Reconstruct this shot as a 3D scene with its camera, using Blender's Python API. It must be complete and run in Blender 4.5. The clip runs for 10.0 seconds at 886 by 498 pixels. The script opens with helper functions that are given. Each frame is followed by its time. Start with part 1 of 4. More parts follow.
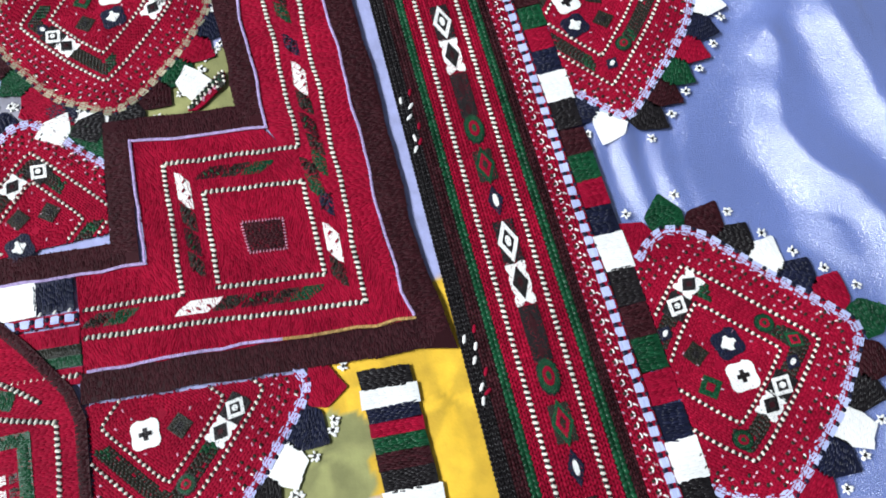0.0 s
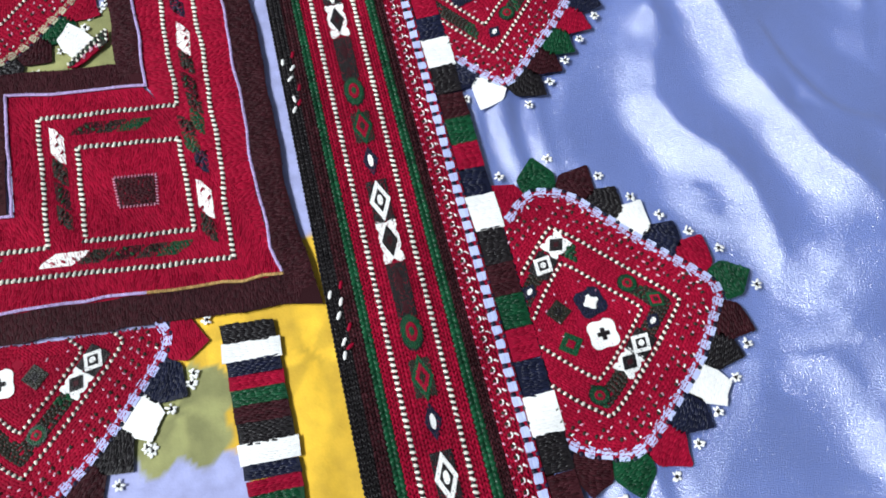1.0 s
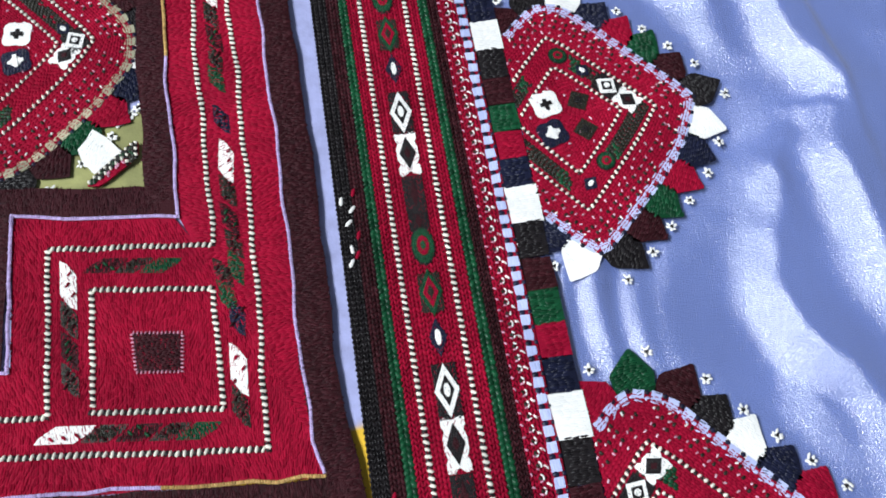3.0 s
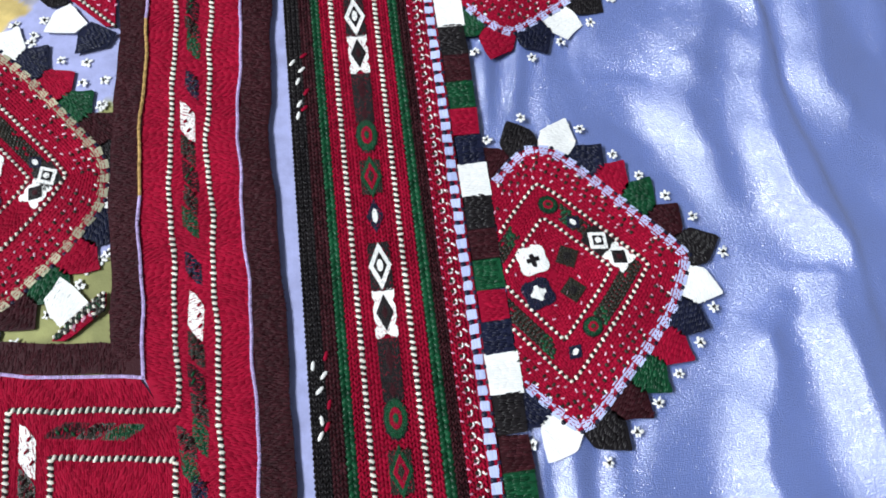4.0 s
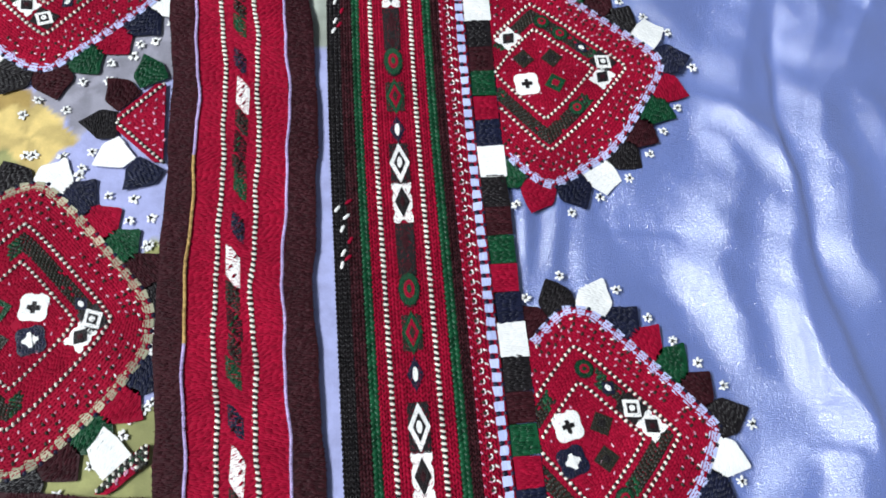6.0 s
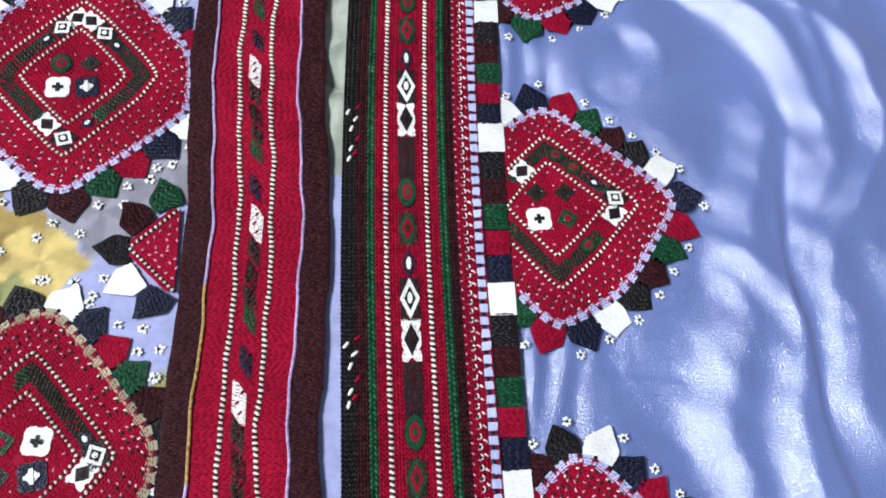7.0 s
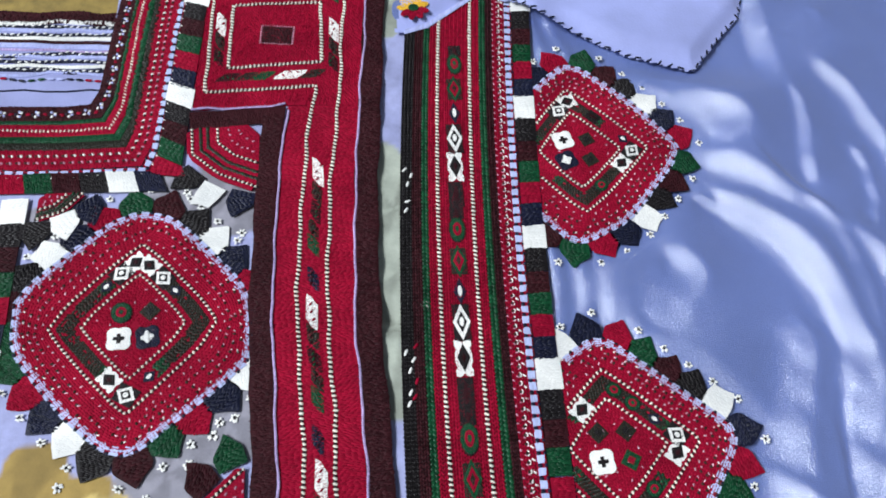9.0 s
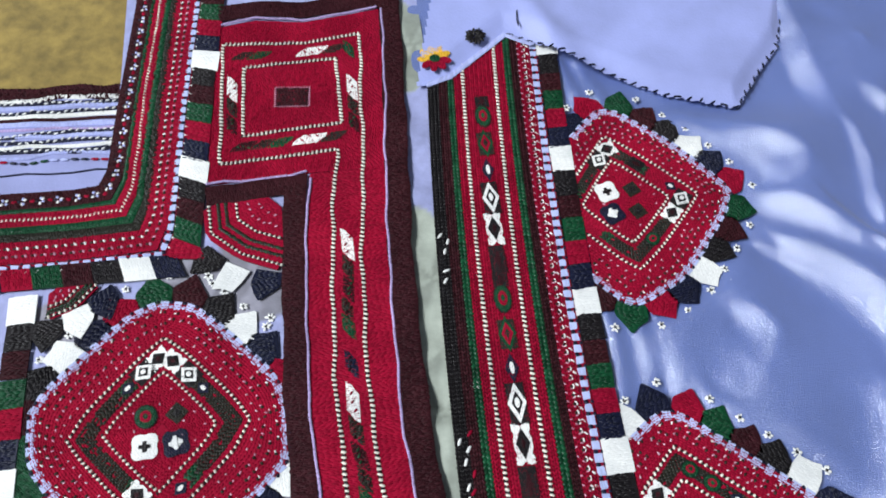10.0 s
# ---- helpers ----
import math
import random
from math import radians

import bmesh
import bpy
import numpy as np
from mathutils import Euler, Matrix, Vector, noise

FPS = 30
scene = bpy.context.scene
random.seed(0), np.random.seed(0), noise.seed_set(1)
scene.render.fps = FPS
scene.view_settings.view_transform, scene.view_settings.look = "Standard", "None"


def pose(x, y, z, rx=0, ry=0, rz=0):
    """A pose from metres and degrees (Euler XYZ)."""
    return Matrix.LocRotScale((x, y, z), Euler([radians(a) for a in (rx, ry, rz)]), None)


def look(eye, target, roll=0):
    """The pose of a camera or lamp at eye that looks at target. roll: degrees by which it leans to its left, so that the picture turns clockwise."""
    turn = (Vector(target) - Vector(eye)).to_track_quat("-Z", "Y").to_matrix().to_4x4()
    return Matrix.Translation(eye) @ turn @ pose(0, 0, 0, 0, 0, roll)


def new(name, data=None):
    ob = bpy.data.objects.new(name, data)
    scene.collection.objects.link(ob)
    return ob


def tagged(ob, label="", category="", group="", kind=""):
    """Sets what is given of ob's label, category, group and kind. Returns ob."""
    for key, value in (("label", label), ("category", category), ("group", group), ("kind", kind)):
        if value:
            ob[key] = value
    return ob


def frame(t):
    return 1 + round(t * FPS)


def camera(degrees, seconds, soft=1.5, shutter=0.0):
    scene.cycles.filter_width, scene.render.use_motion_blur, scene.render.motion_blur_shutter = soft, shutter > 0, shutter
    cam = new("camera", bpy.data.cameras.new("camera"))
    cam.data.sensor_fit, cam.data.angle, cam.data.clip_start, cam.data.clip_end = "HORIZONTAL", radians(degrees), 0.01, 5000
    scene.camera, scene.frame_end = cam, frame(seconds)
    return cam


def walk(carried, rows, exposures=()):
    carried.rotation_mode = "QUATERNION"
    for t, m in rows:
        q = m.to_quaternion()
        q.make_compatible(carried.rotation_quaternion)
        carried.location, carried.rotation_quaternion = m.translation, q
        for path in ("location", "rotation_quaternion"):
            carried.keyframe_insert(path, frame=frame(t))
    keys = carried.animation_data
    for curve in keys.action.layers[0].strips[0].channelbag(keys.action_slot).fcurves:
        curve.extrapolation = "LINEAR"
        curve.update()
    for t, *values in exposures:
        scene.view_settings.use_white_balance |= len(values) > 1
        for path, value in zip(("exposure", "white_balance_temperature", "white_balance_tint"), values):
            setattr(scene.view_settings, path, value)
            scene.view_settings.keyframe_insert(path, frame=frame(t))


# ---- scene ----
from mathutils.geometry import tessellate_polygon

RNG = np.random.default_rng(7)

# An embroidered dress laid out flat. Plan lengths are in centimetres and turned into metres by CM.
CM = 0.01

# ---- camera ----
cam = camera(60.0, 10.0, soft=1.8)
PATH = [
    (0.0, -0.02764, -0.14139, 0.19442, 20.164, 2.219, -14.059),
    (0.5, -0.01347, -0.15276, 0.19344, 20.972, 1.309, -14.370),
    (1.0, -0.00497, -0.16219, 0.18876, 21.439, -0.048, -13.880),
    (1.5, -0.00242, -0.16344, 0.18405, 21.424, -0.426, -13.371),
    (2.0, 0.00180, -0.16209, 0.17994, 21.406, -0.824, -12.848),
    (2.5, -0.00461, -0.14141, 0.17957, 20.997, -1.513, -11.214),
    (3.0, -0.01209, -0.10422, 0.17405, 21.139, -1.909, -9.339),
    (3.2, -0.00949, -0.09780, 0.17482, 20.972, -1.679, -8.936),
    (4.3, 0.00514, -0.04972, 0.18559, 18.974, -1.455, -6.556),
    (4.5, 0.00304, -0.04532, 0.18803, 18.594, -2.501, -6.453),
    (5.0, 0.00220, -0.04201, 0.19065, 19.192, -2.644, -6.061),
    (5.2, 0.00101, -0.04189, 0.19231, 20.066, -3.008, -6.094),
    (6.3, -0.00920, -0.01040, 0.20398, 19.562, -3.421, -4.141),
    (6.5, -0.00937, -0.00311, 0.20760, 20.210, -3.613, -3.603),
    (7.0, -0.00827, 0.00519, 0.20903, 22.092, -3.814, -3.034),
    (7.5, -0.00945, 0.01268, 0.21398, 23.371, -3.965, -2.677),
    (8.0, -0.01177, 0.03061, 0.22494, 24.637, -3.912, -2.799),
    (8.5, -0.01468, 0.03571, 0.22322, 25.802, -4.104, -3.008),
    (9.0, -0.02471, 0.05677, 0.23220, 26.705, -3.148, -4.603),
    (9.5, -0.03018, 0.07194, 0.23203, 27.860, -2.180, -7.131),
    (10.0, -0.03481, 0.08246, 0.22157, 28.198, -1.407, -7.708),
]
walk(cam, [(t, pose(x, y, z, rx, ry, rz)) for t, x, y, z, rx, ry, rz in PATH], [(0.0, 0.05), (3.0, 0.0), (7.5, 0.0), (9.0, -0.16), (10.0, -0.16)])

# ---- light: one unseen lamp, placed for the satin's highlights, in a closed grey room ----
world = bpy.data.worlds.new("world")
world.use_nodes = True
world.node_tree.nodes["Background"].inputs["Color"].default_value = (0.8, 0.88, 1.0, 1)
world.node_tree.nodes["Background"].inputs["Strength"].default_value = 0.3
scene.world = world
scene.view_settings.exposure = 0.0
LAMP = (-1.5, 0.0, 2.0)
lamp_data = bpy.data.lights.new("lamp_light", "AREA")
lamp_data.shape, lamp_data.size, lamp_data.size_y = "RECTANGLE", 1.2, 0.5
lamp_data.energy, lamp_data.color = 98.0, (0.89, 0.95, 1.0)
lamp_light = new("lamp_light", lamp_data)
lamp_light.matrix_world = look(LAMP, (0.05, 0.08, 0.0))


# ---- materials ----
def nodes_of(name):
    m = bpy.data.materials.new(name)
    m.use_nodes = True
    nt = m.node_tree
    return m, nt, nt.nodes["Principled BSDF"]


def noise_node(nt, scale, detail=2.0, stretch=(1, 1, 1)):
    co = nt.nodes.new("ShaderNodeTexCoord")
    mp = nt.nodes.new("ShaderNodeMapping")
    mp.inputs["Scale"].default_value = stretch
    tx = nt.nodes.new("ShaderNodeTexNoise")
    tx.inputs["Scale"].default_value, tx.inputs["Detail"].default_value = scale, detail
    nt.links.new(co.outputs["Object"], mp.inputs["Vector"])
    nt.links.new(mp.outputs["Vector"], tx.inputs["Vector"])
    return tx


def ramp_between(nt, fac, a, b, lo=0.3, hi=0.7):
    r = nt.nodes.new("ShaderNodeValToRGB")
    r.color_ramp.elements[0].position, r.color_ramp.elements[1].position = lo, hi
    r.color_ramp.elements[0].color, r.color_ramp.elements[1].color = (*a, 1), (*b, 1)
    nt.links.new(fac, r.inputs["Fac"])
    return r


def thread(name, colour, spread=0.35, gloss=0.55, shine=0.04):
    """Embroidery thread: each stitch a little lighter or darker, with slow fading and a fibrous sheen."""
    m, nt, p = nodes_of(name)
    geo = nt.nodes.new("ShaderNodeNewGeometry")
    lo = tuple(c * (1 - spread) for c in colour)
    hi = tuple(min(0.95, c * (1 + spread)) for c in colour)
    r = ramp_between(nt, geo.outputs["Random Per Island"], lo, hi, 0.0, 1.0)
    slow = noise_node(nt, 55.0, 3.0)
    mix = nt.nodes.new("ShaderNodeMix")
    mix.data_type, mix.blend_type = "RGBA", "MULTIPLY"
    mix.inputs["Factor"].default_value = 1.0
    fade = ramp_between(nt, slow.outputs["Fac"], (0.78, 0.78, 0.8), (1.12, 1.1, 1.1), 0.3, 0.7)
    nt.links.new(r.outputs["Color"], mix.inputs[6])
    nt.links.new(fade.outputs["Color"], mix.inputs[7])
    nt.links.new(mix.outputs[2], p.inputs["Base Color"])
    fine = noise_node(nt, 2600.0, 1.0)
    bump = nt.nodes.new("ShaderNodeBump")
    bump.inputs["Strength"].default_value, bump.inputs["Distance"].default_value = 0.35, 0.0002
    nt.links.new(fine.outputs["Fac"], bump.inputs["Height"])
    nt.links.new(bump.outputs["Normal"], p.inputs["Normal"])
    p.inputs["Roughness"].default_value = gloss
    p.inputs["Specular IOR Level"].default_value = shine
    return m


RED = thread("red_thread", (0.275, 0.005, 0.026), 0.24)
WINE = thread("wine_thread", (0.036, 0.009, 0.012), 0.45, gloss=0.45, shine=0.06)
GREEN = thread("green_thread", (0.006, 0.055, 0.022), 0.45, gloss=0.33, shine=0.15)
NAVY = thread("navy_thread", (0.010, 0.012, 0.030), 0.4, gloss=0.33, shine=0.15)
BLACK = thread("black_thread", (0.013, 0.011, 0.012), 0.4, gloss=0.33, shine=0.15)
MOSS = thread("moss_thread", (0.020, 0.019, 0.014), 0.4, gloss=0.33, shine=0.15)
WHITE = thread("white_thread", (0.84, 0.84, 0.80), 0.06)
CREAM = thread("cream_thread", (0.80, 0.77, 0.66), 0.12)
MAUVE = thread("mauve_thread", (0.46, 0.36, 0.60), 0.2)
LILAC = thread("lilac_thread", (0.44, 0.48, 0.78), 0.12)
PINK = thread("pale_pink_thread", (0.60, 0.28, 0.38), 0.3)
ROSE = thread("pale_rose_thread", (0.66, 0.42, 0.50), 0.3)
BEAD = thread("pale_blue_thread", (0.47, 0.53, 0.80), 0.12)
OLIVE = thread("olive_thread", (0.36, 0.35, 0.24), 0.3)
GOLD = thread("gold_thread", (0.75, 0.45, 0.05), 0.2)
STRAW = thread("straw_thread", (0.50, 0.32, 0.12), 0.3)
CYCLE = (WHITE, NAVY, RED, GREEN, WINE, BLACK)


def cloth(name, colour, rough=0.75, weave=900.0, sheen=0.2, mottle=45.0, depth=0.14):
    m, nt, p = nodes_of(name)
    slow = noise_node(nt, mottle, 6.0)
    fade = ramp_between(nt, slow.outputs["Fac"], tuple(c * (1 - depth) for c in colour), tuple(min(0.95, c * (1 + 0.7 * depth)) for c in colour))
    nt.links.new(fade.outputs["Color"], p.inputs["Base Color"])
    fine = noise_node(nt, weave, 2.0)
    bump = nt.nodes.new("ShaderNodeBump")
    bump.inputs["Strength"].default_value, bump.inputs["Distance"].default_value = 0.35, 0.0003
    nt.links.new(fine.outputs["Fac"], bump.inputs["Height"])
    nt.links.new(bump.outputs["Normal"], p.inputs["Normal"])
    p.inputs["Roughness"].default_value, p.inputs["Sheen Weight"].default_value = rough, sheen
    return m


def printed_cloth(name):
    """Matt cotton whose print is carried by the mesh's colour attribute."""
    m, nt, p = nodes_of(name)
    at = nt.nodes.new("ShaderNodeVertexColor")
    at.layer_name = "print"
    slow = noise_node(nt, 260.0, 4.0)
    mix = nt.nodes.new("ShaderNodeMix")
    mix.data_type, mix.blend_type = "RGBA", "MULTIPLY"
    mix.inputs["Factor"].default_value = 1.0
    fade = ramp_between(nt, slow.outputs["Fac"], (0.84, 0.84, 0.84), (1.08, 1.08, 1.08))
    nt.links.new(at.outputs["Color"], mix.inputs[6])
    nt.links.new(fade.outputs["Color"], mix.inputs[7])
    nt.links.new(mix.outputs[2], p.inputs["Base Color"])
    fine = noise_node(nt, 1500.0, 1.0)
    bump = nt.nodes.new("ShaderNodeBump")
    bump.inputs["Strength"].default_value, bump.inputs["Distance"].default_value = 0.3, 0.0002
    nt.links.new(fine.outputs["Fac"], bump.inputs["Height"])
    nt.links.new(bump.outputs["Normal"], p.inputs["Normal"])
    p.inputs["Roughness"].default_value = 0.8
    return m


def satin(name, colour):
    m, nt, p = nodes_of(name)
    slow = noise_node(nt, 30.0, 3.0)
    fade = ramp_between(nt, slow.outputs["Fac"], tuple(c * 0.92 for c in colour), tuple(c * 1.08 for c in colour))
    nt.links.new(fade.outputs["Color"], p.inputs["Base Color"])
    fine = noise_node(nt, 3200.0, 1.0)
    bump = nt.nodes.new("ShaderNodeBump")
    bump.inputs["Strength"].default_value, bump.inputs["Distance"].default_value = 1.0, 0.00021
    nt.links.new(fine.outputs["Fac"], bump.inputs["Height"])
    nt.links.new(bump.outputs["Normal"], p.inputs["Normal"])
    p.inputs["Roughness"].default_value = 0.26
    p.inputs["Specular IOR Level"].default_value = 1.0
    p.inputs["IOR"].default_value = 1.9
    p.inputs["Sheen Weight"].default_value = 0.15
    return m


SATIN = satin("periwinkle_satin", (0.135, 0.19, 0.47))
SATIN_BACK = cloth("satin_underside", (0.35, 0.39, 0.73), 0.55)
LAVENDER = cloth("lavender_cotton", (0.29, 0.31, 0.56))
PRINT = printed_cloth("printed_cotton")
MUSTARD = cloth("mustard_wool", (0.275, 0.19, 0.045), 0.9, 1100.0, 0.3, 160.0, 0.4)
PLASTER = cloth("grey_plaster", (0.27, 0.29, 0.33), 0.9, 200.0, 0.0)
FLOOR = cloth("grey_floor", (0.32, 0.30, 0.28), 0.6, 120.0, 0.0)


# ---- sewing tools ----
def group_empty(name, label, category, kind=""):
    return tagged(new(name), label, category, kind=kind)


STITCH_TRIS = np.array([(0, 4, 6), (0, 6, 2), (1, 3, 7), (1, 7, 5), (2, 6, 7), (2, 7, 3), (4, 5, 7), (4, 7, 6)])


class Sew:
    """Collects stitches and thin patches of one part, and links them as one mesh."""

    def __init__(self):
        self.v, self.f, self.m, self.s, self.n, self.mats = [], [], [], [], 0, []

    def add(self, v, f, mat, smooth):
        if mat not in self.mats:
            self.mats.append(mat)
        self.v.append(np.asarray(v, float))
        self.f.append(np.asarray(f, int) + self.n)
        self.m.append(np.full(len(f), self.mats.index(mat)))
        self.s.append(np.full(len(f), smooth))
        self.n += len(v)

    def stitches(self, x, y, angle, length, width, height, z, mat):
        x = np.atleast_1d(np.asarray(x, float))
        if not len(x):
            return
        y, a, l, w, h, z = (np.broadcast_to(np.asarray(q, float), x.shape) for q in (y, angle, length, width, height, z))
        u = np.array([-0.5, 0.5, -0.28, 0.28, -0.28, 0.28, -0.25, 0.25])
        s = np.array([0, 0, 0.5, 0.5, -0.5, -0.5, 0, 0])
        t = np.array([0.1, 0.1, 0, 0, 0, 0, 1, 1])
        lx, ly = l[:, None] * u, w[:, None] * s
        c, n = np.cos(a)[:, None], np.sin(a)[:, None]
        v = np.stack([x[:, None] + lx * c - ly * n, y[:, None] + lx * n + ly * c, z[:, None] + h[:, None] * t], -1).reshape(-1, 3)
        f = (STITCH_TRIS[None] + 8 * np.arange(len(x))[:, None, None]).reshape(-1, 3)
        self.add(v, f, mat, True)

    def slab(self, poly, z0, z1, mat):
        n = len(poly)
        flat = [Vector((p[0], p[1], 0)) for p in poly]
        tris = [list(t) for t in tessellate_polygon([flat])]
        v = [(p[0], p[1], z1) for p in poly] + [(p[0], p[1], z0) for p in poly]
        f = []
        for t in tris:
            a, b, c = (poly[i] for i in t)
            up = (b[0] - a[0]) * (c[1] - a[1]) - (b[1] - a[1]) * (c[0] - a[0]) > 0
            f.append(t if up else t[::-1])
        ccw = area(poly) > 0
        for i in range(n):
            j = (i + 1) % n
            q = [(i, n + i, n + j), (i, n + j, j)] if ccw else [(i, n + j, n + i), (i, j, n + j)]
            f += q
        self.add(v, f, mat, False)

    def fill(self, poly, mat, z=0.03, angle=0.0, length=0.15, width=0.055, height=0.026, base=0.02, jitter=0.2, wave=0.0):
        """A patch: a thin slab with rows of stitches on it."""
        poly = np.asarray(poly, float)
        if base:
            self.slab(poly, z - base, z - 0.012, mat)
        x, y = rows_in(poly, angle, length * 0.85, width * 0.9)
        ex, ey = 0.4 * length * math.cos(angle), 0.4 * length * math.sin(angle)
        keep = inside(poly, x + ex, y + ey) & inside(poly, x - ex, y - ey)
        x, y = x[keep], y[keep]
        k = len(x)
        height = height * 0.6 if mat is WHITE else height
        turn = angle + RNG.normal(0, jitter * 0.5, k) + wave * np.sin(x * 2.1 + y * 1.7)
        self.stitches(x + RNG.normal(0, 0.008, k), y + RNG.normal(0, 0.008, k), turn, length * RNG.uniform(0.85, 1.2, k), width, height * RNG.uniform(0.6, 1.25, k), z - 0.015, mat)

    def make(self, name, parent, label="", kind=""):
        me = bpy.data.meshes.new(name)
        v, f = np.concatenate(self.v) * CM, np.concatenate(self.f)
        me.vertices.add(len(v))
        me.vertices.foreach_set("co", v.ravel())
        me.loops.add(f.size)
        me.loops.foreach_set("vertex_index", f.ravel())
        me.polygons.add(len(f))
        me.polygons.foreach_set("loop_start", np.arange(0, f.size, 3))
        for mat in self.mats:
            me.materials.append(mat)
        me.polygons.foreach_set("material_index", np.concatenate(self.m))
        me.polygons.foreach_set("use_smooth", np.concatenate(self.s))
        me.update(calc_edges=True)
        me.validate()
        ob = new(name, me)
        ob.parent = parent
        return tagged(ob, label, kind=kind)


def step_up(x, a, b):
    t = np.clip((x - a) / (b - a), 0, 1)
    return t * t * (3 - 2 * t)


def area(p):
    p = np.asarray(p, float)
    q = np.roll(p, -1, 0)
    return 0.5 * np.sum(p[:, 0] * q[:, 1] - p[:, 1] * q[:, 0])


def inside(poly, x, y):
    hit = np.zeros(len(x), bool)
    a, b = poly, np.roll(poly, -1, 0)
    for (ax, ay), (bx, by) in zip(a, b):
        if ay != by:
            hit ^= ((ay > y) != (by > y)) & (x < (bx - ax) * (y - ay) / (by - ay) + ax)
    return hit


def rows_in(poly, angle, step, gap):
    """Staggered rows of points over a polygon, along the angle."""
    c, s = math.cos(angle), math.sin(angle)
    u, v = poly[:, 0] * c + poly[:, 1] * s, -poly[:, 0] * s + poly[:, 1] * c
    gu, gv = np.meshgrid(np.arange(u.min(), u.max() + step, step), np.arange(v.min(), v.max() + gap, gap))
    gu = gu + RNG.uniform(0, step, len(gu))[:, None]
    gu, gv = gu.ravel(), gv.ravel()
    return gu * c - gv * s, gu * s + gv * c


def rounded(poly, rounds=2):
    p = np.asarray(poly, float)
    for _ in range(rounds):
        q = np.roll(p, -1, 0)
        p = np.stack([0.84 * p + 0.16 * q, 0.16 * p + 0.84 * q], 1).reshape(-1, 2)
    return p


def along(path, step, closed=False, start=0.0):
    """Points at even steps along a path, and its direction there."""
    p = np.asarray(path, float)
    if closed:
        p = np.vstack([p, p[:1]])
    d = np.hypot(*np.diff(p, axis=0).T)
    s = np.concatenate([[0], np.cumsum(d)])
    n = max(2, int(s[-1] / step))
    at = (np.arange(n) + 0.5 + start) * s[-1] / n
    at = at % s[-1]
    x, y = np.interp(at, s, p[:, 0]), np.interp(at, s, p[:, 1])
    k = np.clip(np.searchsorted(s, at) - 1, 0, len(d) - 1)
    t = np.diff(p, axis=0)[k]
    return x, y, np.arctan2(t[:, 1], t[:, 0]), at / s[-1]


def sides(path, width):
    """The two edges of a band of that width, mitred at the corners."""
    p = np.asarray(path, float)
    d = np.diff(p, axis=0)
    d /= np.hypot(d[:, 0], d[:, 1])[:, None]
    n = np.stack([-d[:, 1], d[:, 0]], 1)
    m = np.vstack([n[:1], (n[:-1] + n[1:]), n[-1:]])
    m[1:-1] /= np.maximum(0.4, 1 + np.sum(n[:-1] * n[1:], 1))[:, None]
    return p + m * width / 2, p - m * width / 2


def shifted(path, off):
    a, b = sides(path, 2 * off) if off else (path, path)
    return np.asarray(a, float)


def band(sew, path, width, mat, z=0.03, length=0.17, gap=0.05, height=0.04, slant=0.0):
    """A couched band: stitches laid across a path, side by side in columns."""
    a, b = sides(path, width)
    sew.slab(np.vstack([a, b[::-1]]), z - 0.03, z, mat)
    total = float(np.sum(np.hypot(*np.diff(np.asarray(path, float), axis=0).T)))
    count = int(total * width / (length * gap) * 1.5)
    x, y, t, _ = along(path, total / count)
    n = len(x)
    reach = np.minimum(length * RNG.uniform(0.8, 1.6, n), width * 1.1)
    off = RNG.uniform(-0.5, 0.5, n) * np.maximum(0.02, width * 1.12 - reach)
    sew.stitches(x - off * np.sin(t), y + off * np.cos(t), t + math.pi / 2 + slant + RNG.normal(0, 0.16, n), reach, gap * 1.25, height * RNG.uniform(0.6, 1.3, n), z - 0.006, mat)


def chain(sew, path, width, mat, z=0.04, gap=0.1, height=0.05):
    """A row of chain stitch: pairs of slanting loops."""
    for side in (-1, 1):
        x, y, t, _ = along(shifted(path, side * width * 0.24), gap)
        n = len(x)
        sew.stitches(x, y, t - side * 0.5 + RNG.normal(0, 0.08, n), gap * 1.45, width * 0.52, height * RNG.uniform(0.8, 1.15, n), z, mat)


def dashes(sew, path, gap=0.155, length=0.165, width=0.078, z=0.05, mat=None, ground=BLACK, closed=False, lean=1.25, keep=None):
    """A row of pale slanting dashes on a dark couched line."""
    x, y, t, _ = along(path, gap, closed)
    if keep is not None:
        k = keep(x, y)
        x, y, t = x[k], y[k], t[k]
    n = len(x)
    if ground is not None:
        sew.stitches(x + np.cos(t) * gap / 2, y + np.sin(t) * gap / 2, t + lean, length, gap * 0.62, 0.05, z - 0.02, ground)
    sew.stitches(x, y, t + lean + RNG.normal(0, 0.12, n), length * RNG.uniform(0.85, 1.15, n), width * RNG.uniform(0.85, 1.1, n), 0.07, z, mat or CREAM)


def turned(points, x, y, angle, size=1.0):
    c, s = math.cos(angle) * size, math.sin(angle) * size
    return [(x + px * c - py * s, y + px * s + py * c) for px, py in points]


def lozenge(w, h):
    return [(w / 2, 0), (0, h / 2), (-w / 2, 0), (0, -h / 2)]


def box(w, h):
    return [(w / 2, -h / 2), (w / 2, h / 2), (-w / 2, h / 2), (-w / 2, -h / 2)]


def disc(w, h, n=12):
    return [(w / 2 * math.cos(2 * math.pi * k / n), h / 2 * math.sin(2 * math.pi * k / n)) for k in range(n)]


